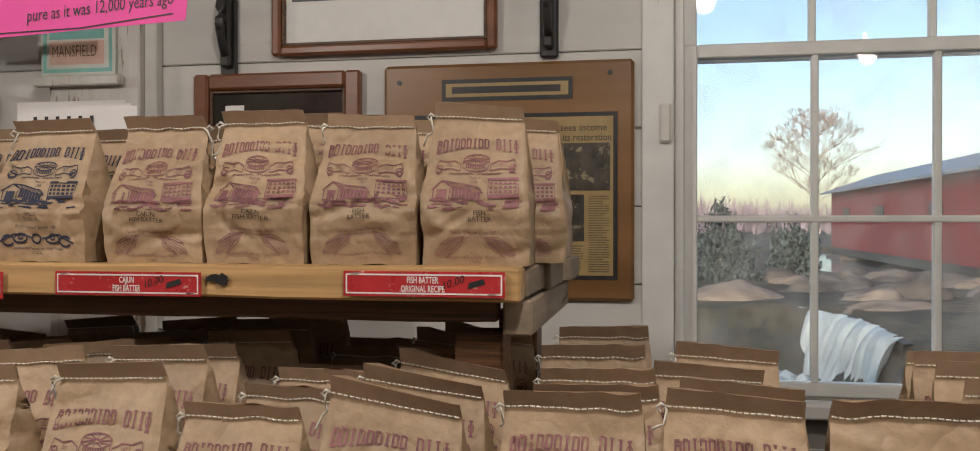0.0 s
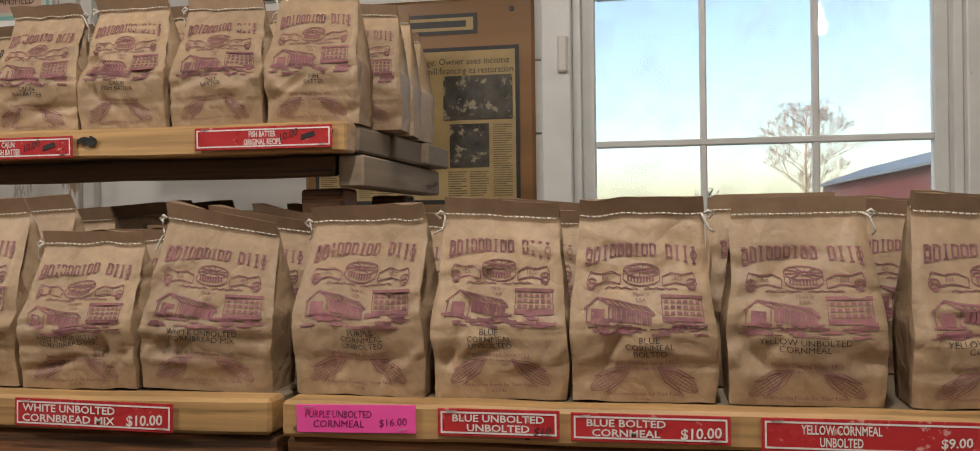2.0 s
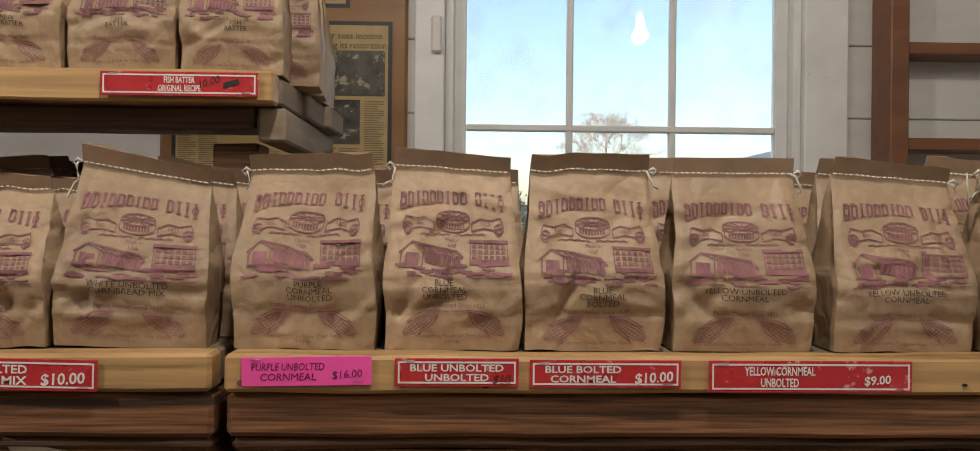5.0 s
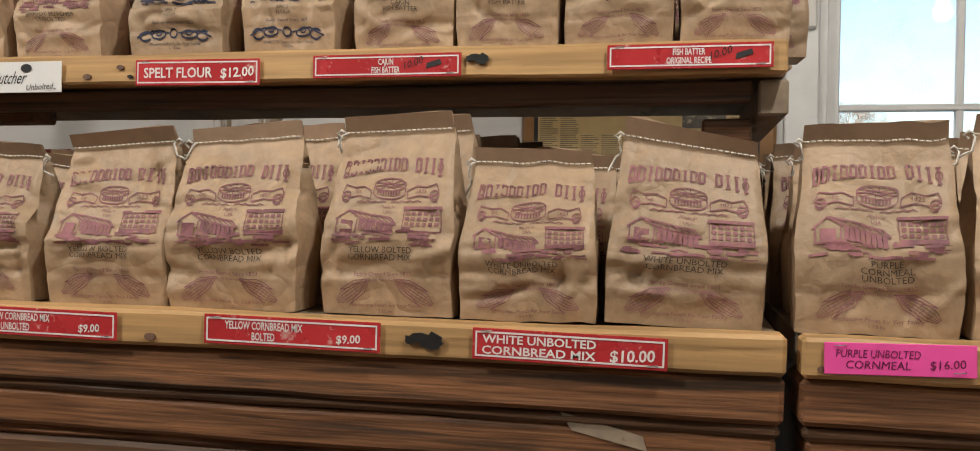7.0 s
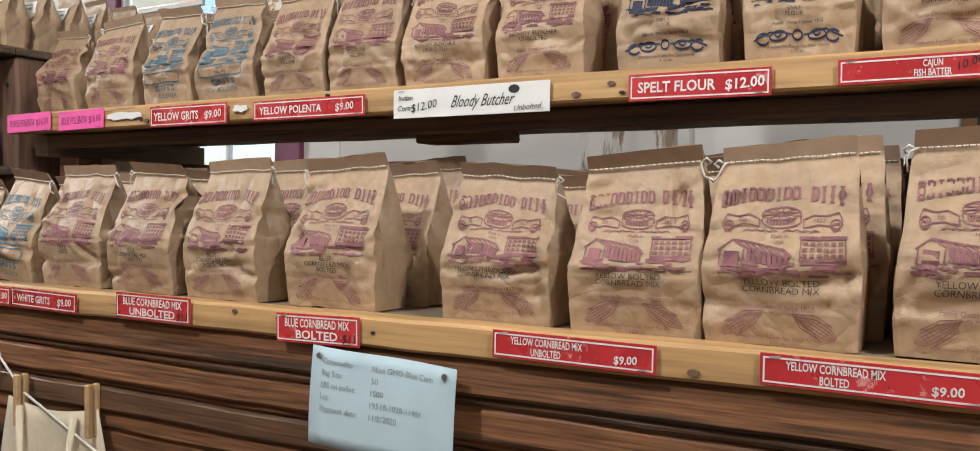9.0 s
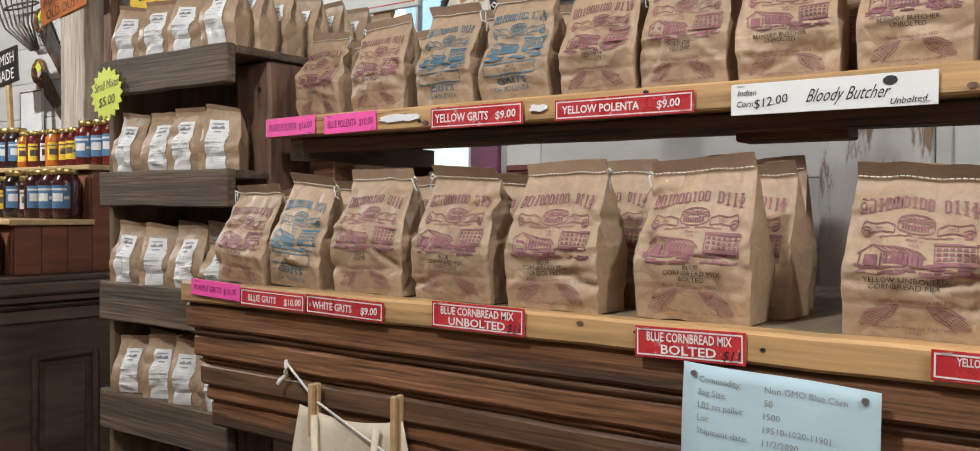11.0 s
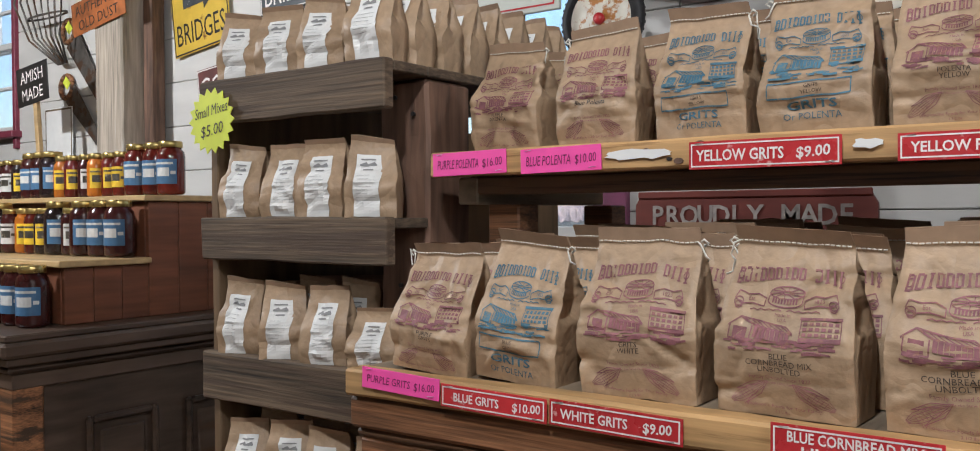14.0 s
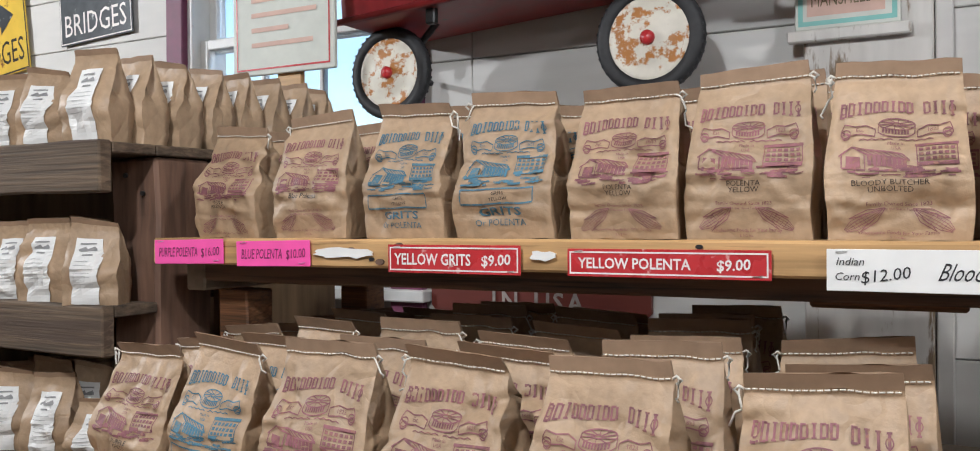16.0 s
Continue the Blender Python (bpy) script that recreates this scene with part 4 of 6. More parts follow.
for x0, x1, z0, z1, lines, price, st, tn in (
    (-2.318, -2.176, 1.331, 1.367, ["PURPLE POLENTA"], "$16.00", "pink", -1), (-2.15, -2.015, 1.33, 1.366, ["BLUE POLENTA"], "$10.00", "pink", -1), (-1.885, -1.693, 1.326, 1.362, ["YELLOW GRITS"], "$9.00", "red", 0),
    (-1.632, -1.401, 1.327, 1.359, ["YELLOW POLENTA"], "$9.00", "red", 0), (-1.347, -1.089, 1.319, 1.361, ["Bloody Butcher"], "", "white", 0),
    (-0.977, -0.799, 1.325, 1.359, ["SPELT FLOUR"], "$12.00", "red", 0.5), (-0.726, -0.533, 1.331, 1.36, ["CAJUN", "FISH BATTER"], "", "red", 0), (-0.356, -0.168, 1.335, 1.364, ["FISH BATTER", "ORIGINAL RECIPE"], "", "red", 0)):
    s = price_sign(x0, x1, z0, z1, YU, lines, price, st, tn)
    if st == "white":
        a = Art(); a.text("Indian", -0.107, 0.009, 0.008, 0.04, 1, 0.25); a.text("Corn", -0.11, -0.006, 0.008, 0.03, 1, 0.25); a.text("$12.00", -0.075, -0.004, 0.012, 0.05, 1, 0.2, 8); a.text("Unbolted", 0.095, -0.013, 0.008, 0.05, 1, 0.3, 3)
        a.poly([(0.075 + 0.009 * math.cos(q * 0.7), 0.012 + 0.006 * math.sin(q * 0.7)) for q in range(9)])
        part("handwriting", a.mesh("handwriting", PEN, flat(-0.0024)), PEN, s)
    if lines[-1] in ("FISH BATTER", "ORIGINAL RECIPE"):
        a = Art(); a.text("10.00", 0.035, 0.003, 0.009, None, 1, 0.3, 18)
        part("handwritten_price", a.mesh("handwritten_price", PEN, flat(-0.0024)), PEN, s)
        a = Art()
        a.poly([(0.052, -0.005), (0.072, 0.001), (0.070, 0.007), (0.053, 0.002)])
        part("marker_blot", a.mesh("marker_blot", PEN, flat(-0.0024)), PEN, s)

for (x, y, z, w, h) in ((-0.512, 0.9815, 1.353, 0.036, 0.014), (-0.515, LED - 0.0045, 1.036, 0.05, 0.018)):
    rr = random.Random(3)
    s = part("tape_scrap", slab([(w * 0.5 * math.cos(q * 0.35) * rr.uniform(0.45, 1.2), h * 0.5 * math.sin(q * 0.35) * rr.uniform(0.35, 1.25)) for q in range(18)], -0.001, 0.0012), BLACK, None, "", pose(x, y, z))
    tagged(s, "torn black tape scrap stuck on the pine edge", "tape")
for (x, w) in ((-1.96, 0.11), (-1.665, 0.035)):
    rr = random.Random(int(w * 999))
    s = part("paper_scrap", slab([(w * 0.5 * math.cos(q * 0.35) * rr.uniform(0.75, 1.1), 0.008 * math.sin(q * 0.35) * rr.uniform(0.5, 1.1)) for q in range(18)], -0.001, 0.0012), WHITE_PAPER, None, "", pose(x, 0.9815, 1.35))
    tagged(s, "torn white paper remnant glued on the pine edge", "paper scrap")

# knots, nail heads and old staples in the pine edges
rr = random.Random(21)
for name, y, z0, z1, x0, x1 in (("raised", 0.9835, 1.338, 1.362, -2.3, -0.17), ("lower", LED - 0.0012, 1.022, 1.045, -2.3, 1.0)):
    for i in range(26):
        x, z, r = rr.uniform(x0, x1), rr.uniform(z0, z1), rr.uniform(0.0015, 0.005)
        kb = part("wood_knot" if r > 0.003 else "nail_head", slab([(r * 1.5 * math.cos(q * 0.63), r * 0.9 * math.sin(q * 0.63)) for q in range(10)], -0.001, 0.003), BEAM if r > 0.003 else IRON, None, "", pose(x, y, z))
        tagged(kb, "dark knot in the pine shelf edge" if r > 0.003 else "small rusty nail head in the pine edge", "knot" if r > 0.003 else "nail", "marks in the pine edges")

# ---- ceiling lamps ----
def ceiling_lamp(x, y, watts):
    t = thing("ceiling_lamp", (x, y, H - 0.16), "round white porcelain ceiling lamp holder with a warm bulb", "lamp", "ceiling lamps")
    part("holder", lathe([(0.055, 0.0), (0.05, 0.03), (0.03, 0.06), (0.028, 0.16)], 20), TRIM, t)
    part("bulb", lathe([(0.005, -0.10), (0.025, -0.093), (0.034, -0.07), (0.03, -0.045), (0.014, -0.02), (0.013, -0.002)], 16), BULB, t)
    la = new("lamp_light", bpy.data.lights.new("lamp_light", "POINT"))
    la.data.energy, la.data.color, la.data.shadow_soft_size = watts, WARM, 0.05
    la.matrix_basis = pose(x, y, H - 0.16 - 0.15)

for x, y, watts in LAMPS:
    ceiling_lamp(x, y, watts)

# ---- rack of small mixes ----
RX0, RX1, RY = -2.835, -2.366, 0.92
rk = thing("small_mix_rack", (-2.6, 1.2, 0), "tall rack of weathered grey barn boards holding small bags", "rack")
LEVELS = [(1.44, 1.52), (1.19, 1.268), (0.93, 1.018), (0.68, 0.77)]
for i, (za, zb) in enumerate(LEVELS):
    part("front_board", box(RX0 + 2.6, RX1 + 2.6, RY - 1.2, RY - 1.176, za, zb, 0.003, 0.003, 14, i), BARN, rk)
    part("shelf_board", box(RX0 + 2.622, RX1 + 2.598, RY - 1.175, 1.027 - 1.2, zb - 0.02, zb - 0.003, 0.002), BARN, rk)
    part("shelf_board", box(RX0 + 2.622, (RX1 if i == 0 else -2.5) + 2.598, 1.0285 - 1.2, 0.385, zb - 0.02, zb - 0.003, 0.002), BARN, rk)
part("side_board", box(RX0 + 2.6, RX0 + 2.62, RY - 1.175, 0.42, 0.0, 1.518, 0.002, 0.001, 10), BARN_SIDE, rk)
part("side_board", box(-2.497 + 2.6, -2.48 + 2.6, 0.07, 0.42, 0.0, 1.43, 0.002), BARN_SIDE, rk)
part("corner_beam", box(-2.478 + 2.6, -2.372 + 2.6, 1.03 - 1.2, 1.15 - 1.2, 0.0, 1.497, 0.006, 0.006, 16, 3), BEAM, rk, "old dark beam with nail holes")
part("back_slat", box(RX0 + 2.63, RX1 + 2.5, 0.39, 0.405, 0.1, 0.9, 0.002), BARN, rk)
part("back_slat", box(RX0 + 2.63, RX1 + 2.5, 0.39, 0.405, 1.05, 1.16, 0.002), BARN, rk)
for k, (bx, bz) in enumerate(((-2.44, 1.47), (-2.40, 1.44), (-2.45, 1.33), (-2.41, 1.26), (-2.43, 1.15))):
    part("nail_hole", cyl(0.004, 0.004, 8, m=pose(bx + 2.6, 1.0285 - 1.2, bz, 90)), BLACK, rk)


def small_bag(x, y, z, W, Hh, D, seed, rz, label_w=0.5, lab=""):
    rng = random.Random(seed)
    front, back, gusset = bag_surface(W, Hh, D, seed + 40, 0.4, rng.uniform(-0.04, 0.04), 0.4)
    ob = thing("small_mix_bag", (x, y, z), lab or "small brown paper mix bag with a white printed label", "paper bag", "small mix bags", "", rz)
    part("body", bag_mesh(front, back, gusset, 0, 0.94, 14, 8), KRAFT, ob)
    part("top_fold", bag_mesh(front, back, gusset, 0.9405, 1.0, 2, 8), KRAFT_FOLD_SHADE, ob)
    def on(off):
        def f(a, b):
            p = front(max(-0.99, min(0.99, a * 2)), max(0.005, min(0.93, b)))
            return p + Vector((0, -off, 0))
        return f
    c = rng.uniform(-0.06, 0.06)
    a = Art()
    for i in range(20):
        for j in range(5):
            a.rect(c - label_w / 2 + label_w * j / 5, c - label_w / 2 + label_w * (j + 1) / 5, 0.02 + 0.038 * i, 0.02 + 0.038 * (i + 1))
    lb = part("paper_label", a.mesh("paper_label", WHITE_PAPER, on(0.0034)), WHITE_PAPER, ob, "white paper label")
    a = Art()
    for i in range(8):
        x = c - 0.17 + 0.0425 * i
        a.poly([(x, 0.64), (x + 0.0425, 0.64), (x + 0.0425, 0.66 + 0.03 * ((i + 1) % 4) / 3), (x, 0.66 + 0.03 * (i % 4) / 3)])
    a.line([(c - 0.15, 0.722), (c + 0.15, 0.722)], 0.016, 0.05)
    a.line([(c - 0.10, 0.595), (c + 0.10, 0.595)], 0.018, 0.05)
    for i in range(rng.randint(5, 9)):
        e = rng.uniform(0.02, 0.18)
        a.line([(c - 0.19, 0.526 - 0.045 * i), (c + e, 0.526 - 0.045 * i)], 0.004, 0.05)
    part("label_print", a.mesh("label_print", GREYINK, on(0.0048)), GREYINK, lb)
    return ob

GREYINK = mat("grey_label_print", (0.27, 0.27, 0.27), 0.6, bump=0)
rng = random.Random(12)
kinds = [small_bag(0, -2.0, 0, 0.088, 0.128, 0.056, 31 + i, 0) for i in range(5)]
used = set()
def put_bag(i, x, y, z, rz, s=1.0):
    k = kinds[i % 5]
    m = pose(x, y, z, 0, 0, rz)
    if i % 5 in used:
        c = copy_thing(k, m)
    else:
        used.add(i % 5); k.matrix_basis = m; c = k
    c.scale = (1, 1, s)
n = 0
for li, (za, zb) in enumerate(LEVELS):
    deep = (8, 3, 4, 3)[li]
    for c in range(4):
        x = (-2.752, -2.637, -2.535, -2.425)[c] + rng.uniform(-0.008, 0.008)
        for d in range(deep):
            if li == 2 and c == 3 and d == 0:
                s = 0.8
            else:
                s = (1.15 if c == 3 else 0.98) if li == 0 else rng.uniform(0.98, 1.1)
            if li == 0 and d > 1 and c in (0,):
                continue
            if li and d and -2.50 < x < -2.35 and RY + 0.04 + 0.074 * d > 0.985:
                continue
            put_bag(n, x + (0.006 * rng.uniform(-1, 1) if d else 0), RY + 0.038 + 0.074 * d, zb - (0.003 if li < 4 else 0), 22 + rng.uniform(-8, 8) if d == 0 or li else rng.uniform(-3, 5), s); n += 1

# starburst price card
st = thing("starburst_price_card", (-2.79, RY - 0.006, 1.445), "yellow starburst price card with handwriting tacked to the rack", "price card")
out = []
for i in range(36):
    r = 0.066 if i % 2 == 0 else 0.054
    out.append((r * math.cos(radians(i * 10)), r * math.sin(radians(i * 10)) * 0.92))
part("card", slab(out, -0.002, 0.0), YELLOW_CARD, st)
a = Art(); a.text("Small Mixes", 0, 0.02, 0.020, 0.095, 1, 0.2, 8); a.text("$5.00", 0.002, -0.016, 0.021, 0.07, 1, 0.2, 8)
part("handwriting", a.mesh("handwriting", PEN, flat(-0.003)), PEN, st)

# ---- dark panelled counter with jar steps ----
ct = thing("panelled_counter", (-4.7, 1.5, 0), "dark varnished antique counter with panels and a heavy moulded top", "counter")
CX, CY = -3.89 + 4.7, 1.09 - 1.5
part("body", box(-1.3, CX, CY, 0.55, 0.0, 0.86, 0.004), COUNTER, ct)
part("corner_post", box(CX - 0.07, CX + 0.012, CY - 0.012, CY + 0.075, 0.0, 0.858, 0.008), BROWN_WOOD, ct)
for i, (z0, z1, o) in enumerate(((0.80, 0.845, 0.015), (0.846, 0.868, 0.032), (0.869, 0.892, 0.045), (0.893, 0.935, 0.062), (0.936, 0.955, 0.05))):
    part("top_moulding", box(-1.32, CX + o, CY - o, 0.56, z0, z1, 0.009 if i in (1, 3) else 0.004, 0, 0), COUNTER, ct)
for y0, y1 in ((1.285 - 1.5, 1.52 - 1.5), (1.62 - 1.5, 1.9 - 1.5)):
    bm = bmesh.new()
    for a_, b_, c_, d_ in ((y0, y0 + 0.022, 0.2, 0.69), (y1 - 0.022, y1, 0.2, 0.69), (y0 + 0.022, y1 - 0.022, 0.2, 0.222), (y0 + 0.022, y1 - 0.022, 0.668, 0.69)):
        add_box(bm, CX, CX + 0.02, a_, b_, c_, d_, 0.007)
    p = part("panel_moulding", bm, COUNTER, ct)
    part("panel", box(CX + 0.001, CX + 0.012, y0 + 0.045, y1 - 0.045, 0.245, 0.645, 0.006), COUNTER, ct)
for x0 in (-0.3, -0.85, 0.25):
    bm = bmesh.new()
    for a_, b_, c_, d_ in ((x0, x0 + 0.025, 0.2, 0.70), (x0 + 0.42, x0 + 0.445, 0.2, 0.70), (x0 + 0.025, x0 + 0.42, 0.2, 0.225), (x0 + 0.025, x0 + 0.42, 0.675, 0.70)):
        add_box(bm, a_, b_, CY - 0.02, CY, c_, d_, 0.007)
    part("panel_moulding", bm, COUNTER, ct)
wr = part("wooden_rail", box(-5.6, -4.02, 1.035, 1.10, 0.957, 1.0, 0.012), BROWN_WOOD)
tagged(wr, "brown moulded wooden rail lying along the counter top", "rail")

sp = thing("jar_steps", (-4.7, 1.6, 0.956), "stepped jar display of red-brown boards with light pine shelves", "display stand")
for y0, y1, z1 in ((1.255, 1.53, 1.145), (1.53, 1.86, 1.34)):
    zb = 0.0
    part("riser", box(-1.2, 0.745, y0 - 1.6, y0 - 1.582, zb, z1 - 0.978, 0.002), RED_WOOD, sp)
    part("shelf_top", box(-1.2, 0.785, y0 - 1.625, y1 - 1.602, z1 - 0.977, z1 - 0.958, 0.003, 0.0015, 12), SHELF_PINE, sp)
    nb = 3
    for i in range(nb):
        ya, yb = y0 + (y1 - y0) * i / nb, y0 + (y1 - y0) * (i + 1) / nb
        part("end_board", box(0.747, 0.765, ya - 1.6 + 0.001, yb - 1.6 - 0.001, zb, z1 - 0.979, 0.002), RED_WOOD, sp)

def jar(r, h, jam, lab, label):
    t = thing("preserve_jar", (0, 0, 0), label, "jar", "preserve jars")
    part("body", lathe([(r * 0.8, 0), (r * 0.97, 0.006), (r, 0.014), (r, h * 0.72), (r * 0.93, h * 0.8), (r * 0.74, h * 0.86), (r * 0.74, h * 0.9)], 20), jam, t)
    part("lid", lathe([(r * 0.8, h * 0.88), (r * 0.82, h * 0.885), (r * 0.82, h * 0.985), (r * 0.78, h), (r * 0.3, h)], 20), GOLD, t, "brass coloured screw lid")
    bm = bmesh.new()
    seg = 14
    for i in range(seg):
        a0, a1 = radians(-135 + 100 * i / seg), radians(-135 + 100 * (i + 1) / seg)
        rr = r + 0.0007
        bm.faces.new([bm.verts.new((rr * math.cos(q), rr * math.sin(q), z)) for q, z in ((a0, h * 0.2), (a1, h * 0.2), (a1, h * 0.66), (a0, h * 0.66))]).smooth = True
    l = part("label", bm, LABELS[lab], t, ("yellow", "blue", "white")[lab] + " paper label")
    bm = bmesh.new()
    for a0, a1, z0, z1 in ((-120, -65, 0.34, 0.5), (-130, -50, 0.56, 0.6), (-60, -40, 0.38, 0.44)):
        q0, q1 = radians(a0), radians(a1)
        for i in range(4):
            qa, qb = q0 + (q1 - q0) * i / 4, q0 + (q1 - q0) * (i + 1) / 4
            rr = r + 0.0014
            bm.faces.new([bm.verts.new((rr * math.cos(q), rr * math.sin(q), z * h)) for q, z in ((qa, z0), (qb, z0), (qb, z1), (qa, z1))])
    part("label_print", bm, LABELS[2] if lab == 1 else PHOTO, l)
    return t

JK = []
for j, (ji, li) in enumerate(((0, 1), (2, 1), (1, 0), (2, 0), (3, 0), (0, 2), (1, 0), (3, 1))):
    big = li == 1
    JK.append((jar(0.046 if big else 0.034, 0.176 if big else 0.155, JAMS[ji], li, "glass preserve jar of %s jam with %s label" % (("dark red", "amber", "red", "black")[ji], ("yellow", "blue", "white")[li])), big))
rng = random.Random(8)
placed = set()
def put_jar(i, x, y, z):
    o = JK[i][0]
    m = pose(x, y, z, 0, 0, rng.uniform(15, 65))
    if i in placed:
        copy_thing(o, m)
    else:
        placed.add(i); o.matrix_basis = m
for y, z, xr, count in ((1.19, 0.956, -3.985, 12), (1.46, 1.146, -3.985, 17), (1.66, 1.341, -4.0, 15)):
    x = xr
    for i in range(count):
        k = rng.choice((0, 1)) if i < 3 else rng.choice((0, 3, 4, 5, 7, 2, 4, 5))
        put_jar(k, x, y + rng.uniform(-0.008, 0.008), z)
        x -= 0.094 if i < 3 else 0.078
# far stack of jars on a box
fb = part("jar_crate", box(-6.2, -5.45, 1.3, 1.75, 0.95, 1.28, 0.004), RED_WOOD)
tagged(fb, "red-brown wooden crate carrying preserve jars", "crate")
fc = part("side_counter", box(-6.6, -6.02 + 0.6, 1.2, 1.9, 0.0, 0.95, 0.006), COUNTER)
tagged(fc, "dark varnished side counter block under the jar crate", "counter")
for i in range(8):
    put_jar((4, 7, 4, 3, 4, 7, 4, 6)[i], -5.5 - 0.085 * i, 1.36, 1.281)
for i in range(7):
    put_jar((6, 2, 6, 2, 6, 6, 2)[i], -5.52 - 0.09 * i, 1.52, 1.281 + 0.135)
bl = part("crate_riser", box(-6.2, -5.46, 1.45, 1.7, 1.2815, 1.4155, 0.003), RED_WOOD)
tagged(bl, "small red-brown wooden riser on the jar crate", "riser")

# ---- north wall: left ----
post = part("timber_post", box(-4.91, -4.715, 1.93, 2.085, 0.0, H, 0.006, 0.005, 20), GREY_TIMBER)
tagged(post, "square weathered timber post with faded white paint", "post")
post2 = part("timber_post", box(-4.708, -4.65, 2.02, 2.085, 0.0, H, 0.006, 0.004, 20, 4), BEAM)
tagged(post2, "dark rough timber post beside the pale one", "post")

def wall_sign(name, x0, x1, z0, z1, y, turn, material, lines, ink, label, border=None, cat="sign", sq=1.0):
    w, h = x1 - x0, z1 - z0
    t = thing(name, ((x0 + x1) / 2, y, (z0 + z1) / 2), label, cat)
    t.matrix_basis = pose((x0 + x1) / 2, y, (z0 + z1) / 2, 0, turn, 0)
    part("plate", box(-w / 2, w / 2, -0.004, 0.0, -h / 2, h / 2, 0.0015), material, t)
    a = Art()
    if border:
        a.outline(-w / 2 + 0.004, w / 2 - 0.004, -h / 2 + 0.004, h / 2 - 0.004, border)
    n = len(lines)
    for i, s in enumerate(lines):
        if s:
            a.text(s, 0, (n / 2 - i - 0.5) * h * 0.9 / n, h * 0.62 / n, w * 0.85, sq)
    part("lettering", a.mesh("lettering", ink, flat(-0.0048)), ink, t)
    return t

YW = WY - 0.004
by = wall_sign("road_sign", -4.62, -4.26, 1.93, 2.36, YW - 0.01, -7, ROAD_YELLOW, ["", "", "BRIDGES"], BLACK, "rusty yellow enamel road sign with arrow reading Bridges", 0.006)
a = Art(); a.poly([(-0.10, -0.03), (0.03, -0.03), (0.03, -0.06), (0.11, 0.0), (0.03, 0.06), (0.03, 0.03), (-0.10, 0.03)])
part("arrow", a.mesh("arrow", SIGN_DARK, flat(-0.0052)), SIGN_DARK, by)
wall_sign("dark_sign", -4.07, -3.7, 2.02, 2.27, YW - 0.01, -3, SIGN_DARK, ["", "BRIDGES"], SIGN_WHITE, "dark speckled enamel sign reading Bridges on the wall", 0.004)
wall_sign("red_sign", -4.44, -4.2, 1.58, 1.86, YW - 0.01, -6, RUST_RED, ["COV", ""], SIGN_WHITE, "dark red metal sign with white lettering and border", 0.004)
wall_sign("carved_sign", -5.06, -4.67, 2.05, 2.19, 1.92, -8, mat("orange_carved_wood", (0.32, 0.10, 0.025), 0.5, scale=30, vary=0.3, bump=0.3), ["AUTHENTIC", "OLD DUST"], BLACK, "small orange-brown carved wooden sign nailed to the post")
sk = wall_sign("stake_sign", -5.41, -5.15, 1.76, 1.93, 1.86, -6, BLACK, ["AMISH", "MADE"], SIGN_WHITE, "black sign with white letters reading Amish Made on a stake", None, "sign", 0.9)
part("stake", box(-0.014, 0.014, 0.001, 0.02, -0.62, 0.06, 0.002), SHELF_PINE, sk)
wall_sign("framed_notice", -5.62, -5.38, 1.50, 1.78, YW - 0.012, 0, WHITE_PAPER, ["", "", "", ""], GREYTYPE, "white notice in a thin pink frame hanging on the wall", 0.008, "notice")

def hand_saw(x, z, L, w, turn, lab):
    t = thing("hand_saw", (x, YW - 0.012, z), lab, "saw", "hanging saws")
    t.matrix_basis = pose(x, YW - 0.012, z, 0, turn, 0)
    part("blade", slab([(0, w / 2), (L, w * 0.12), (L, -w * 0.22), (0, -w / 2)], -0.0015, 0.0015), SAW, t, "rusty steel blade")
    bm = bmesh.new()
    for i in range(12):
        q0, q1 = radians(30 * i), radians(30 * i + 32)
        tube([(-0.045 + 0.05 * math.cos(q0), 0, 0.055 * math.sin(q0)), (-0.045 + 0.05 * math.cos(q1), 0, 0.055 * math.sin(q1))], 0.012, 6, bm)
    part("handle", bm, BROWN_WOOD, t)
    part("price_tag", box(-0.06, -0.01, -0.016, -0.014, 0.01, 0.05), YELLOW_CARD, t, "yellow tag")
    return t
hand_saw(-5.27, 2.33, 0.6, 0.13, 54, "old hand saw with wooden handle hanging on the wall")
hand_saw(-5.38, 2.09, 0.6, 0.12, 50, "long rusty hand saw with wooden handle on the wall")
hand_saw(-5.40, 1.84, 0.42, 0.11, 44, "short hand saw with wooden handle on the wall")
wb = thing("wire_basket", (-5.46, 2.08, 2.07), "rusty bent wire basket hanging on the wall", "basket")
bm = bmesh.new()
for i in range(8):
    o = -0.2 + 0.055 * i
    part("wire", tube([(o * 0.9, -0.04, 0.5), (o * 1.1 - 0.02, -0.09, 0.2), (o * 0.7, -0.07, 0.02), (o * 0.2 + 0.06, -0.02, -0.10)], 0.005, 5), SAW, wb)
for z, r in ((0.35, 0.21), (0.12, 0.17)):
    tube([(r * math.cos(radians(q)), -0.06 + 0.03 * math.sin(radians(q)), z) for q in range(0, 361, 30)], 0.005, 5, bm)
part("hoop", bm, SAW, wb)
part("hook", tube([(0, 0.034, 0.40), (0, -0.02, 0.40), (0, -0.06, 0.36)], 0.006, 6), IRON, wb, "black wall hook")

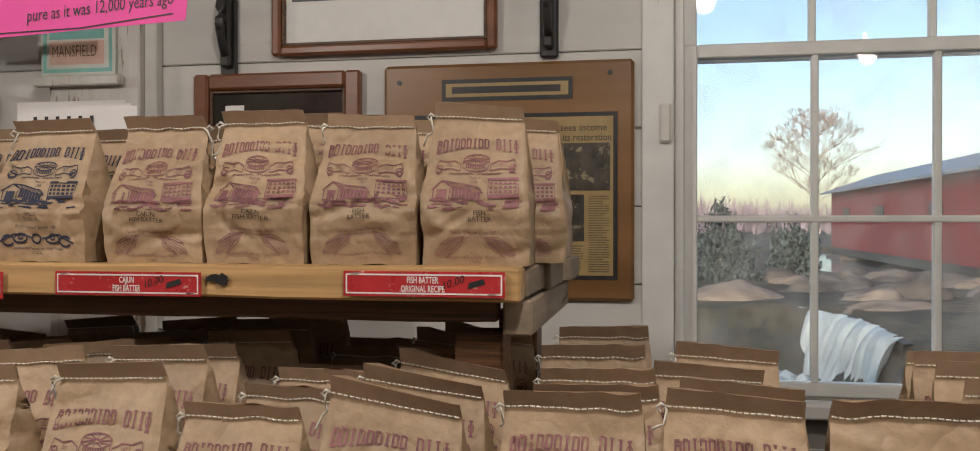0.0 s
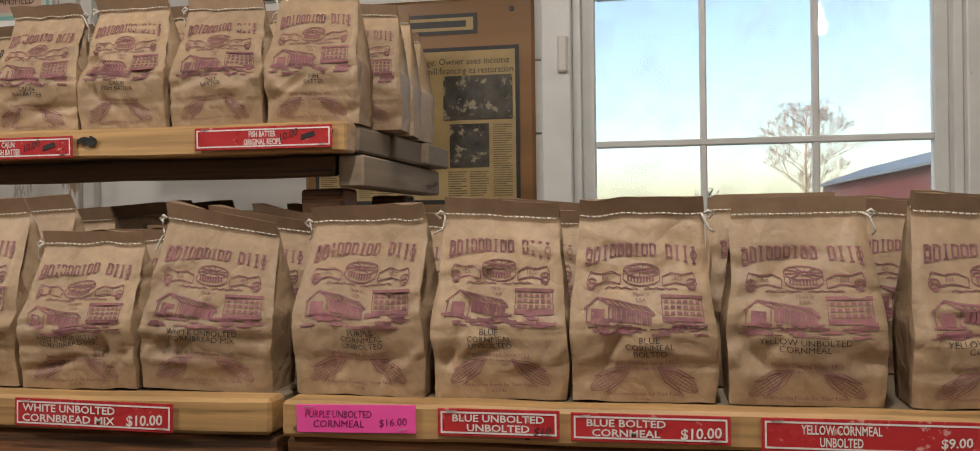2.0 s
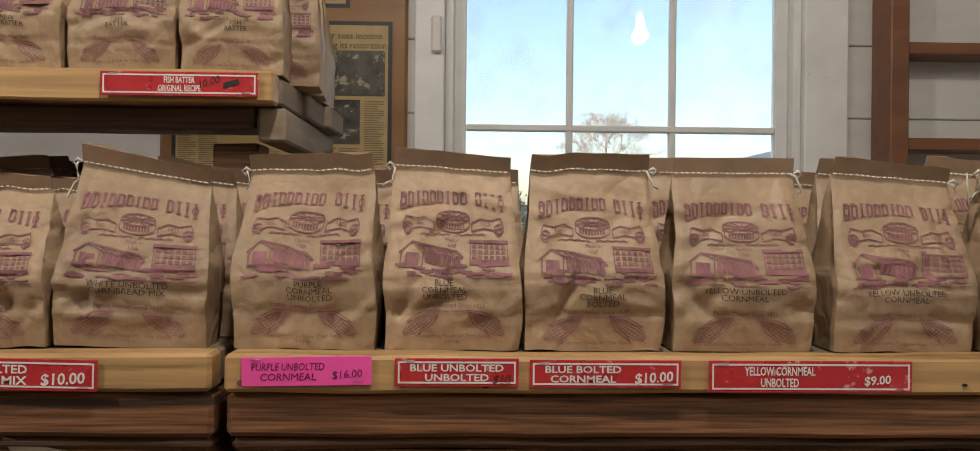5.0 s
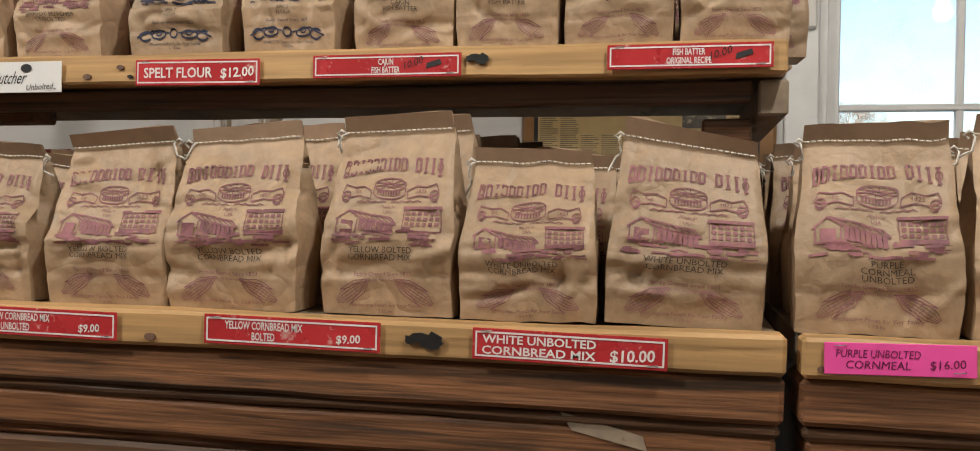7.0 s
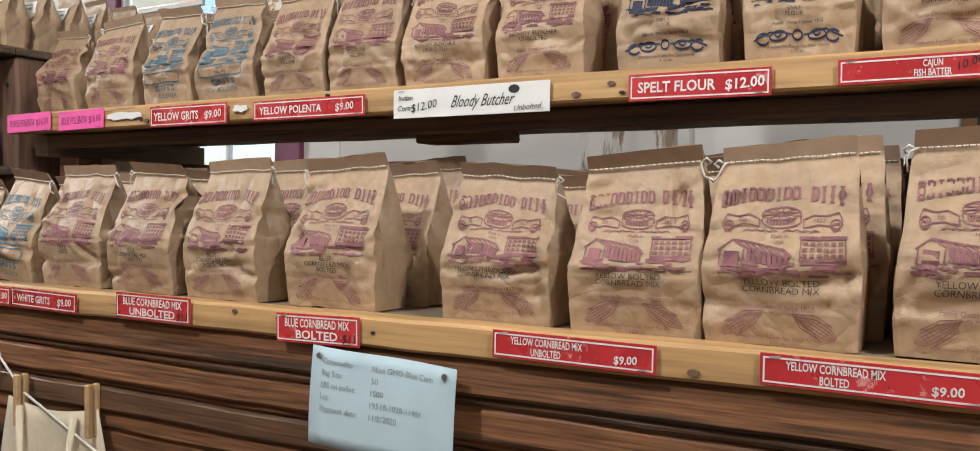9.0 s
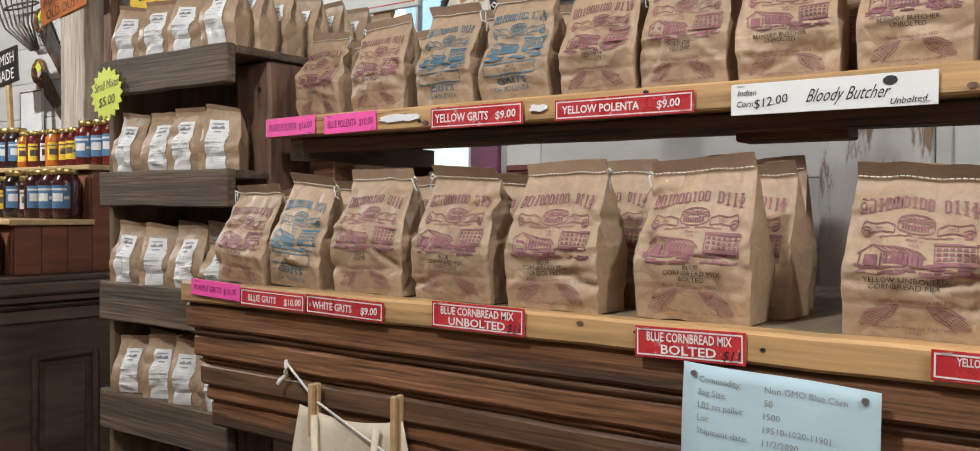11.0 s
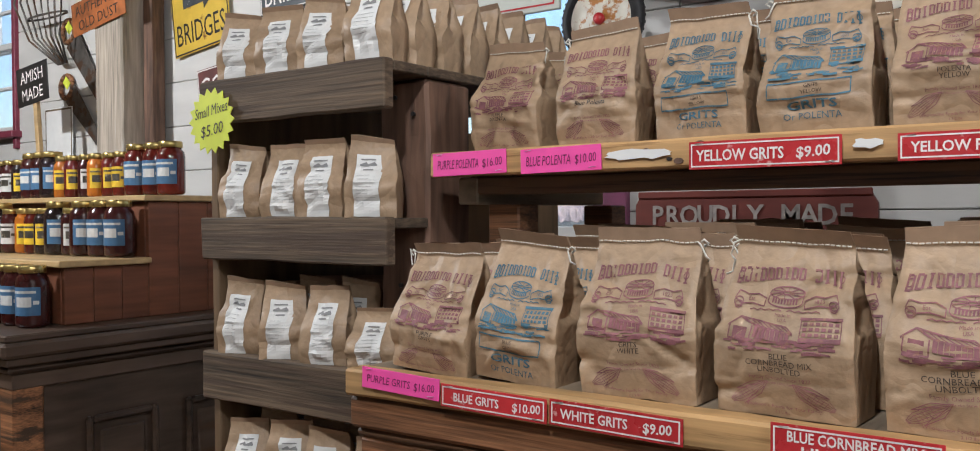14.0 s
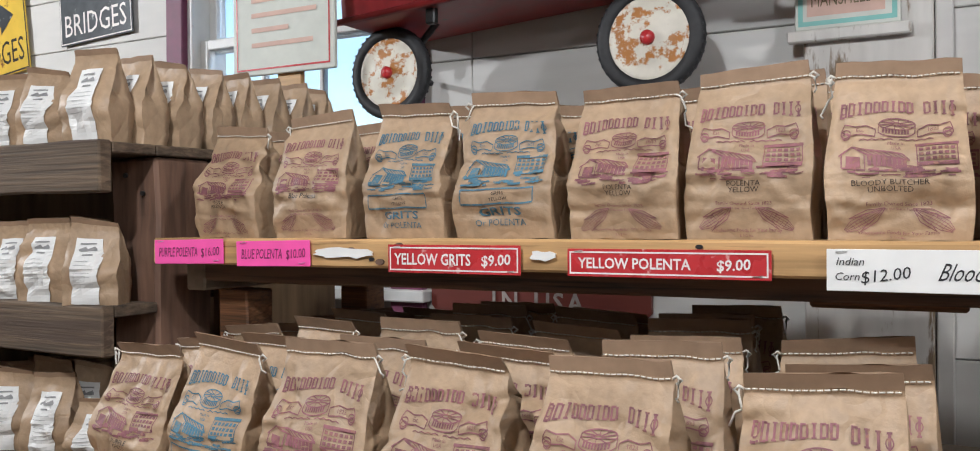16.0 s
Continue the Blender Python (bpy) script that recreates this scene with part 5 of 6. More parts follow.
ob_ = part("old_board", box(-7.25, -6.84, WY - 0.035, WY - 0.004, 1.70, 2.32, 0.004, 0.003, 8), BEAM)
tagged(ob_, "dark brown rough wooden board fixed to the wall", "board")

# signs standing between shelf and window
ps = thing("printed_notice", (-2.62, 1.62, 1.0), "printed white notice board with red border on a wooden stake", "notice")
part("board", box(-0.16, 0.145, 0.0, 0.012, 0.735, 1.3, 0.002), PALE, ps)
a = Art(); a.outline(-0.148, 0.133, 0.747, 1.29, 0.004)
part("border", a.mesh("border", SIGN_RED, flat(-0.0012)), SIGN_RED, ps)
a = Art()
for i in range(12):
    a.rect(-0.10, random.Random(i).uniform(0.0, 0.10), 0.80 + 0.035 * i, 0.811 + 0.035 * i)
part("small_print", a.mesh("small_print", SALMON, flat(-0.0014)), SALMON, ps)
part("stake", box(-0.035, 0.035, 0.013, 0.03, 0.0, 0.9, 0.002), PINE, ps)
part("stake_foot", box(-0.09, 0.09, -0.08, 0.08, -1.0, 0.0, 0.004), DARK_WOOD, ps)

# ---- toy wagon on the wall ----
wg = thing("toy_wagon", (-2.15, 1.92, 1.9), "old red metal toy wagon with rusty white wheels on wall", "wagon")
bm = bmesh.new()
add_box(bm, -0.45, 0.52, -0.14, 0.16, 0.0, 0.012, 0.004)
add_box(bm, -0.45, 0.52, -0.14, -0.128, 0.0, 0.11, 0.004); add_box(bm, -0.45, 0.52, 0.148, 0.16, 0.0, 0.11, 0.004)
add_box(bm, -0.45, -0.438, -0.128, 0.148, 0.012, 0.11, 0.004); add_box(bm, 0.508, 0.52, -0.128, 0.148, 0.012, 0.11, 0.004)
tr = part("tray", bm, RED_METAL, wg)
tr.matrix_basis = pose(0.02, 0, 0.0, 0, -4, 0)
for z in (0.006, 0.108):
    part("rolled_rim", tube([(-0.46, -0.145, z), (0.53, -0.145, z)], 0.0085, 8), RED_METAL, tr)
def wheel(x, y, z, r):
    w = part("wheel", lathe([(r * 0.74, -0.012), (r * 0.93, -0.014), (r, -0.006), (r, 0.006), (r * 0.93, 0.014), (r * 0.74, 0.012)], 32, True), RUBBER, wg, "black rubber tyre", pose(x, y, z, 90))
    part("rim", lathe([(r * 0.76, -0.010), (r * 0.78, 0.012), (r * 0.66, 0.010), (r * 0.60, 0.004), (r * 0.42, 0.010), (r * 0.15, 0.016), (0.002, 0.016)], 32), RIM, w, "rusty white pressed metal rim")
    part("hub", lathe([(r * 0.13, 0.014), (r * 0.13, 0.024), (r * 0.08, 0.03), (0.001, 0.031)], 16), SIGN_RED, w, "red hub cap")
    bm = bmesh.new()
    for i in range(40):
        q = radians(9 * i)
        add_box(bm, -0.0014, 0.0014, -0.003, 0.003, -0.011, 0.011, 0.0, pose((r - 0.002) * math.cos(q), (r - 0.002) * math.sin(q), 0, 0, 0, 9 * i))
    part("tread", bm, RUBBER, w)
wheel(-0.367, -0.02, -0.138, 0.117)
wheel(0.314, -0.02, -0.12, 0.122)
bm = tube([(-0.367, -0.01, -0.138), (-0.367, 0.17, -0.138)], 0.008, 8)
tube([(-0.36, 0.02, -0.138), (-0.30, 0.02, -0.06), (-0.24, 0.02, 0.0)], 0.009, 6, bm); part("axle", bm, IRON, wg)
bm = tube([(0.314, -0.01, -0.12), (0.314, 0.17, -0.12)], 0.008, 8)
tube([(0.314, 0.05, -0.12), (0.30, 0.05, -0.03), (0.30, 0.05, 0.02)], 0.009, 6, bm)
part("axle", bm, IRON, wg)
part("bracket", box(-0.20, -0.175, -0.12, -0.1, -0.05, 0.0, 0.003), IRON, wg)
tube_bm = tube([(0.45, -0.02, 0.0), (0.66, -0.02, -0.005), (0.74, -0.02, 0.0)], 0.013, 8)
part("pull_handle", tube_bm, IRON, wg, "black metal pull handle")

pm = thing("carved_wall_sign", (-2.21, WY - 0.012, 1.22), "red-brown wooden plaque with raised letters reading Proudly Made in USA", "sign")
out = [(-0.31, -0.06), (-0.27, -0.10), (0.27, -0.10), (0.31, -0.06), (0.31, 0.07), (0.29, 0.105), (-0.29, 0.105), (-0.31, 0.07)]
part("plaque", slab(out, -0.012, 0.0), SIGN_BARN, pm)
for word, zc, step in (("PROUDLY MADE", 0.045, 0.044), ("IN USA", -0.04, 0.046)):
    for i, ch in enumerate(word):
        if ch != " ":
            a = Art(); a.text(ch, (i - (len(word) - 1) / 2) * step, zc, 0.05, None, 0.95, 0, 0, True)
            part("raised_letter", a.mesh("raised_letter", SILVER, flat(-0.0165)), SILVER, pm, "grey raised letter")
part("top_strip", box(-0.30, 0.30, -0.02, -0.0125, 0.088, 0.106, 0.003), SIGN_BARN, pm)

# peeling pilaster with poster
pl = part("pilaster", box(-1.545, -1.29, WY - 0.05, WY, 0.0, H - 0.17, 0.004, 0.003, 16), PEEL)
tagged(pl, "vertical pilaster plank with peeling white paint", "pilaster", "", "structure")
lg = part("ledge", box(-1.575, -1.33, WY - 0.075, WY - 0.051, 1.765, 1.79, 0.003), PEEL)
tagged(lg, "thin white peeling ledge strip on the pilaster", "ledge", "", "structure")
tm = part("trim", box(-1.288, -1.255, WY - 0.03, WY, 0.0, H - 0.17, 0.003), WALL)
tagged(tm, "grey-white painted vertical trim strip", "", "", "structure")
po = thing("town_poster", (-1.455, WY - 0.053, 1.80), "teal and salmon framed poster reading Mansfield resting on the ledge", "poster")
part("backing", box(-0.105, 0.105, -0.008, 0.0, -0.008, 0.26, 0.002), PALE, po)
a = Art(); a.outline(-0.098, 0.098, 0.0, 0.25, 0.010); a.rect(-0.08, 0.075, 0.085, 0.22)
part("teal_print", a.mesh("teal_print", TEAL, flat(-0.0088)), TEAL, po)
a = Art(); a.rect(-0.08, 0.075, 0.02, 0.08)
part("salmon_print", a.mesh("salmon_print", SALMON, flat(-0.0088)), SALMON, po)
a = Art(); a.text("MANSFIELD", -0.008, 0.055, 0.03, 0.125)
part("lettering", a.mesh("lettering", GREYTYPE, flat(-0.0096)), GREYTYPE, po)
a = Art(); a.text("Mill", 0.0, 0.12, 0.026, 0.1)
part("script", a.mesh("script", PALE, flat(-0.0096)), PALE, po)

# pink handwritten banner and leaflets on the raised shelf
bn = thing("pink_banner", (-0.96, 1.25, 1.70), "fluorescent pink handwritten card hanging on a string", "card")
part("card", slab([(-0.30, 0.0), (0.255, 0.025), (0.275, 0.22), (-0.3, 0.22)], -0.001, 0.0), PINK, bn)
a = Art(); a.text("pure as it was 12,000 years ago", 0.11, 0.052, 0.02, 0.25, 1, 0.12, 4); a.line([(-0.1, 0.016), (0.08, 0.02), (0.235, 0.036)], 0.002)
part("handwriting", a.mesh("handwriting", PEN, flat(-0.0022)), PEN, bn)
part("hanging_string", tube([(0.2, 0, 0.2), (0.2, 0, 1.05)], 0.0012, 4, tube([(-0.2, 0, 0.2), (-0.2, 0, 1.05)], 0.0012, 4)), THREAD, bn)
lf = thing("recipe_leaflet", (-0.955, 1.40, ZU), "stacked white recipe leaflets standing behind the flour bags", "leaflet")
for i in range(3):
    part("sheet", box(-0.14 - 0.012 * i, 0.075 - 0.014 * i, 0.004 * i, 0.001 + 0.004 * i, 0.0, 0.25 + 0.006 * i), WHITE_PAPER, lf)
a = Art(); a.text("Spelt", 0.045, 0.17, 0.03, None, 1, 0, -90)
for i in range(6):
    a.rect(-0.125 + 0.022 * i, -0.118 + 0.022 * i, 0.15, 0.235)
part("print", a.mesh("print", PEN, flat(-0.001)), PEN, lf)

# framed pictures
def framed(name, x0, x1, z0, z1, w, wood, inner, label, mat_in):
    t = thing(name, ((x0 + x1) / 2, WY - 0.004, z0), label, "picture")
    W, Hh = (x1 - x0) / 2, z1 - z0
    part("frame", bmesh_frame(-W, W, 0, Hh, w, -0.026, 0.026, 0.006), wood, t)
    part("inner_lip", bmesh_frame(-W + w + 0.0005, W - w - 0.0005, w + 0.0005, Hh - w - 0.0005, 0.008, -0.016, 0.012, 0.002), DARK_WOOD, t)
    part("picture", box(-W + w, W - w, -0.006, -0.003, w, Hh - w), mat_in, t)
    return t
f1 = framed("certificate_frame", -0.945, -0.378, 1.83, 2.30, 0.024, FRAME_WOOD, None, "wooden framed certificates with white mount on the wall", WHITE_PAPER)
for x0, x1 in ((-0.235, 0.02), (0.05, 0.25)):
    a = Art(); a.outline(x0, x1, 0.135, 0.40, 0.008)
    d = part("certificate", a.mesh("certificate", BLACK, flat(-0.0075)), BLACK, f1)
    a = Art(); a.bars(x0 + 0.06, x1 - 0.04, 0.15, 0.35, 12, random.Random(2), 0.3)
    part("small_print", a.mesh("small_print", GREYINK, flat(-0.0075)), GREYINK, d)
f2 = framed("dark_picture", -1.155, -0.715, 1.42, 1.79, 0.04, FRAME_WOOD, None, "dark picture under glass in a wide wooden frame", mat("dark_glazed_picture", (0.035, 0.03, 0.025), 0.08, scale=10, vary=0.5, bump=0))
part("caption", box(-0.14, -0.09, -0.0075, -0.0065, 0.275, 0.292), WHITE_PAPER, f2)

nb = thing("newspaper_plaque", (-0.357, WY - 0.002, 1.235), "varnished wooden plaque with laminated newspaper clippings on the wall", "plaque")
part("board", box(-0.30, 0.30, -0.018, 0.0, 0.0, 0.562, 0.008), PLY, nb)
def clip(x0, x1, z0, z1):
    part("black_mount", box(x0, x1, -0.0195, -0.0185, z0, z1), BLACK, nb)
    part("clipping", box(x0 + 0.01, x1 - 0.01, -0.0205, -0.02, z0 + 0.01, z1 - 0.01), NEWS, nb, "yellowed newsprint")
clip(-0.155, 0.158, 0.472, 0.524); clip(-0.27, 0.262, 0.05, 0.44)
clip(-0.12, 0.05, 0.008, 0.042)
a = Art()
a.text("Bridge: Owner sees income", 0.115, 0.405, 0.017, 0.245); a.text("from mill financing its restoration", 0.115, 0.382, 0.017, 0.265)
a.rect(-0.13, 0.13, 0.49, 0.506)
part("headline", a.mesh("headline", BLACK, flat(-0.0212)), BLACK, nb)
a = Art()
r_ = random.Random(6)
for c in range(5):
    x = -0.255 + 0.05 * c
    a = Art(); a.bars(x, x + 0.044, 0.065, 0.37 if c < 2 else 0.125, 60 if c < 2 else 12, r_, 0.45)
    part("type_column", a.mesh("type_column", GREYTYPE, flat(-0.0212)), GREYTYPE, nb)
for x, zt in ((0.195, 0.245), (0.08, 0.13), (0.135, 0.13)):
    a = Art(); a.bars(x, x + 0.048, 0.065, zt, int((zt - 0.065) / 0.0055), r_, 0.45)
    part("type_column", a.mesh("type_column", GREYTYPE, flat(-0.0212)), GREYTYPE, nb)
for x0, x1, z0, z1 in ((0.07, 0.245, 0.258, 0.368), (0.085, 0.185, 0.14, 0.248)):
    part("photograph", box(x0, x1, -0.0225, -0.0213, z0, z1), PHOTO, nb)
for x, z in ((-0.26, 0.52), (0.245, 0.53)):
    part("screw", cyl(0.006, 0.003, 10, m=pose(x, -0.018, z, 90)), BLACK, nb)

def iron_bracket(x, z):
    t = thing("iron_bracket", (x, WY - 0.003, z), "ornate black cast iron shelf bracket screwed to the wall", "bracket", "iron brackets")
    bm = bmesh.new()
    add_box(bm, -0.022, 0.022, -0.014, 0, 0.0, 0.42, 0.005)
    add_box(bm, -0.013, 0.013, -0.035, -0.014, 0.02, 0.38, 0.006)
    tube([(0, -0.03 - 0.03 * math.sin(i * 0.5), 0.05 + 0.028 * i) for i in range(12)], 0.011, 8, bm)
    for zc in (0.12, 0.25):
        tube([(0, -0.05 + 0.026 * math.cos(q * 0.6) * (1 - q / 14), zc + 0.026 * math.sin(q * 0.6) * (1 - q / 14)) for q in range(12)], 0.009, 8, bm)
    tube([(0, -0.03, 0.34), (0, -0.16, 0.40), (0, -0.24, 0.41)], 0.012, 8, bm)
    part("casting", bm, IRON, t)
iron_bracket(-0.255, 1.805)
iron_bracket(-1.065, 1.785)

# bookcase by the east wall
bc = thing("bookcase", (1.42, 2.0, 0), "tall reddish brown bare wooden shelf unit by the window", "shelf unit")
part("upright", box(-0.32, -0.275, 0.0, 0.105, 0.0, 2.4, 0.003), FRAME_WOOD, bc)
part("upright", box(0.27, 0.32, 0.0, 0.105, 0.0, 2.4, 0.003), FRAME_WOOD, bc)
for z in (0.5, 0.9, 1.37, 1.60, 1.9, 2.2):
    part("shelf", box(-0.274, 0.269, 0.01, 0.105, z, z + 0.03, 0.003), FRAME_WOOD, bc)

# blue commodity note
nt_ = thing("commodity_note", (-1.212, LED - 0.006, 1.012), "pale blue printed commodity note tacked to the counter edge", "note")
bm = bmesh.new()
G = 8
vs = [[bm.verts.new((-0.11 + 0.22 * i / G + 0.003 * j / G, -0.012 * math.sin(j / G * 1.5) - 0.004 * math.sin(i * 0.9), -0.122 * j / G - 0.01 * i / G)) for i in range(G + 1)] for j in range(G + 1)]
for j in range(G):
    for i in range(G):
        bm.faces.new((vs[j][i], vs[j + 1][i], vs[j + 1][i + 1], vs[j][i + 1])).smooth = True
sh = part("sheet", bm, BLUE_PAPER, nt_)
md = sh.modifiers.new("thickness", "SOLIDIFY"); md.thickness = 0.0006
a = Art()
for i, (l, r) in enumerate((("Commodity:", "Non GMO Blue Corn"), ("Bag Size:", "50"), ("LBS on pallet:", "1500"), ("Lot:", "19510-1020-11901"), ("Shipment date:", "11/2/2020"))):
    wl, wr_ = glyphs(l)[2] * 0.0072, glyphs(r)[2] * 0.0072
    a.text(l, -0.088 + wl / 2, -0.016 - 0.0145 * i, 0.0072); a.text(r, -0.012 + wr_ / 2, -0.017 - 0.0145 * i, 0.0072)
def on_note(x, z):
    j = -z / 0.122
    return (x, -0.012 * math.sin(j * 1.5) - 0.004 * math.sin((x + 0.11) / 0.22 * G * 0.9) - 0.0012, z - 0.01 * (x + 0.11) / 0.22)
part("print", a.mesh("print", GREYINK, on_note), GREYINK, nt_)
for x in (-0.095, 0.095):
    part("tack", cyl(0.004, 0.003, 10, m=pose(x, -0.004, -0.012 - (0.008 if x > 0 else 0), 90)), STEEL, nt_)

tp = part("tape_strip", slab([(-0.042, 0.012), (0.04, -0.008), (0.044, -0.022), (-0.03, -0.006)], -0.001, 0.004), PINE_END, None, "", pose(-0.34, LED + 0.02, 0.955))
tagged(tp, "loose strip of old brown tape on the moulding", "tape")

# canvas bags on clothes lines
def canvas_bag(x, y, z, w, h, rz, pins, lab):
    t = thing("canvas_bag", (x, y, z), lab, "canvas bag", "hanging canvas bags", "", rz)
    bm = bmesh.new()
    n, k = 12, 14
    g = [[bm.verts.new(((-0.5 + i / n) * w * (0.82 + 0.18 * min(1, j / 4)), 0.008 * math.sin(i * 1.7 + j * 0.3) * (j / k), -h * j / k - 0.014 * math.sin(math.pi * i / n) * (1 - j / k))) for i in range(n + 1)] for j in range(k + 1)]
    for j in range(k):
        for i in range(n):
            bm.faces.new((g[j][i], g[j + 1][i], g[j + 1][i + 1], g[j][i + 1])).smooth = True
    cl = part("cloth", bm, CANVAS, t)
    md = cl.modifiers.new("thickness", "SOLIDIFY"); md.thickness = 0.002
    part("strap", tube([(-0.25 * w, -0.01, -0.01), (-0.22 * w, -0.016, -0.10), (0, -0.018, -0.15), (0.22 * w, -0.016, -0.10), (0.25 * w, -0.01, -0.015)], 0.006, 6), CANVAS, t)
    a = Art(); rr = random.Random(5)
    picture(a, 0, rr)
    pr = Art(); pr.v = [(x_ * w * 0.8, -h * 0.62 + (z_ - 0.55) * h * 0.5) for x_, z_ in a.v]; pr.f = a.f
    part("print", pr.mesh("print", INK_RED, flat(-0.0135)), INK_RED, t)
    for px in pins:
        p = part("clothespin", box(-0.005, 0.005, -0.012, -0.002, -0.045, 0.04, 0.002), PIN, t, "", pose(px, -0.004, 0.0))
        part("clothespin", box(-0.005, 0.005, 0.002, 0.012, -0.045, 0.04, 0.002), PIN, t, "", pose(px, -0.004, 0.0))
    return t
canvas_bag(-1.90, 0.80, 0.865, 0.26, 0.34, 4, (-0.07, 0.10), "cream canvas tote bag pegged to a line under the counter")
canvas_bag(-4.2, 0.99, 0.80, 0.30, 0.38, 10, (0.1, -0.1), "cream canvas bag with maroon print pegged to a line")
ln = part("clothes_line", tube([(-2.05, 0.80, 0.93), (-1.97, 0.795, 0.875), (-1.8, 0.795, 0.81), (-1.6, 0.795, 0.74), (-1.3, 0.80, 0.70), (-0.9, 0.82, 0.72)], 0.0022, 5, tube([(-2.055 + 0.01 * math.sin(i), 0.80 + 0.006 * math.cos(i * 2), 0.93 - 0.008 * i) for i in range(6)], 0.004, 5)), THREAD)
tagged(ln, "white cotton clothes line tied under the counter edge", "line")
ln = part("clothes_line", tube([(-3.86, 1.02, 0.852), (-3.95, 0.99, 0.815), (-4.1, 0.985, 0.79), (-4.4, 0.985, 0.80)], 0.0022, 5), THREAD)
tagged(ln, "white cotton clothes line hooked to the panelled counter", "line")

# ---- outside ----
def ground_z(x, y):
    r = math.hypot(x, y)
    base = -0.5 + 0.35 * noise.noise(Vector((x * 0.05, y * 0.05, 0)))
    if y > 55:
        base = -0.2
    river = max(0, 1 - abs((x - 9.5 - 0.05 * y) / 5)) if 34 < y < 60 else 0
    if y < 20 and y > 2.5:
        east = 13 if y < 14 else 3.0
        river = max(river, min(1, max(0, min(x + 5, east - x)) / 1.5))
    return base - 2.6 * min(1, river * 1.6)
bm = bmesh.new()
xs = [-4000, -800, -200, -80, -40] + [i * 2.0 for i in range(-14, 21)] + [60, 120, 300, 900, 4000]
ys = [2.6] + [4 + i * 2.0 for i in range(32)] + [90, 130, 200, 400, 1200, 4500]
gr = [[bm.verts.new((x, y, ground_z(x, y))) for x in xs] for y in ys]
for j in range(len(ys) - 1):
    for i in range(len(xs) - 1):
        bm.faces.new((gr[j][i], gr[j][i + 1], gr[j + 1][i + 1], gr[j + 1][i])).smooth = True
tagged(part("ground", bm, GROUND), "brown winter river bank and fields", "", "", "structure")
tagged(part("water", box(-5, 12, 2.7, 21.0, -2.2, -1.95), WATER), "dark pool below the dam", "", "", "structure")
tagged(part("water", box(5, 26, 35, 58, -0.9, -0.52), WATER), "calm river above the dam", "", "", "structure")

def rocky(name, x, y, z, sx, sy, sz, seed, lab, m=ROCK, cat="rock", rugged=0.35):
    bm = bmesh.new()
    bmesh.ops.create_icosphere(bm, subdivisions=4, radius=1)
    for v in bm.verts:
        n_ = noise.noise(v.co * 1.3 + Vector((seed, 0, 0))) * rugged + noise.noise(v.co * 4 + Vector((0, seed, 0))) * 0.1
        v.co = Vector((v.co.x * sx, v.co.y * sy, v.co.z * sz)) * (1 + n_)
    for f in bm.faces:
        f.smooth = True
    return tagged(part(name, bm, m, None, "", pose(x, y, z)), lab, cat)

wf = thing("waterfall", (2.6, 21.4, -1.65), "white water falling over a low curved mill dam", "waterfall")
bm = bmesh.new()
n, k = 70, 10
def crest(q):
    """The dam's crest, curving towards the mill."""
    return Vector((1.15 * q + 0.5 * math.sin(math.pi * q), -6.3 * q, 1.22))
g = []
for j in range(k + 1):
    f = j / k
    row_ = []
    for i in range(n + 1):
        c = crest(i / n)
        out_ = 0.15 + 0.55 * f ** 0.7 + 0.16 * noise.noise(Vector((i * 0.45, f * 1.5, 1)))
        row_.append(bm.verts.new(c + Vector((-out_ + 0.15, -0.35 * out_, -1.22 * f ** 1.25 + 0.05 * noise.noise(Vector((i * 0.3, j, 2)))))))
    g.append(row_)
for j in range(k):
    for i in range(n):
        bm.faces.new((g[j][i], g[j + 1][i], g[j + 1][i + 1], g[j][i + 1])).smooth = True
part("falling_water", bm, FOAM, wf)
bm = bmesh.new()
lo_ = []
for i in range(13):
    c = crest(i / 12)
    lo_.append([bm.verts.new(c + Vector((dx, 0, dz))) for dx, dz in ((0.02, -0.08), (0.7, -0.08), (0.7, -1.6), (0.02, -1.6))])
for p0, p1 in zip(lo_, lo_[1:]):
    for i in range(4):
        bm.faces.new((p0[i], p0[(i + 1) % 4], p1[(i + 1) % 4], p1[i]))
part("dam", bm, ROCK, wf, "stone dam wall")
bm = bmesh.new()
for i in range(90):
    r_ = random.Random(i)
    bmesh.ops.create_icosphere(bm, subdivisions=1, radius=r_.uniform(0.08, 0.25), matrix=pose(r_.uniform(-3.6, 0.6), r_.uniform(-6.2, 0.5), -0.05))
part("foam", bm, FOAM, wf, "churning white foam")
rocky("river_rock", 1.75, 22.5, -1.0, 1.5, 1.2, 0.95, 1, "broad pale boulder beside the waterfall", PALE_ROCK, "rock", 0.1)
rocky("river_rock", 3.4, 24.0, -1.1, 0.7, 0.9, 0.75, 2, "grey boulder at the edge of the fall")
rocky("river_rock", -0.6, 24, -0.9, 1.6, 1.3, 0.9, 8, "pale bank boulder among bushes", PALE_ROCK)
rr = random.Random(12)
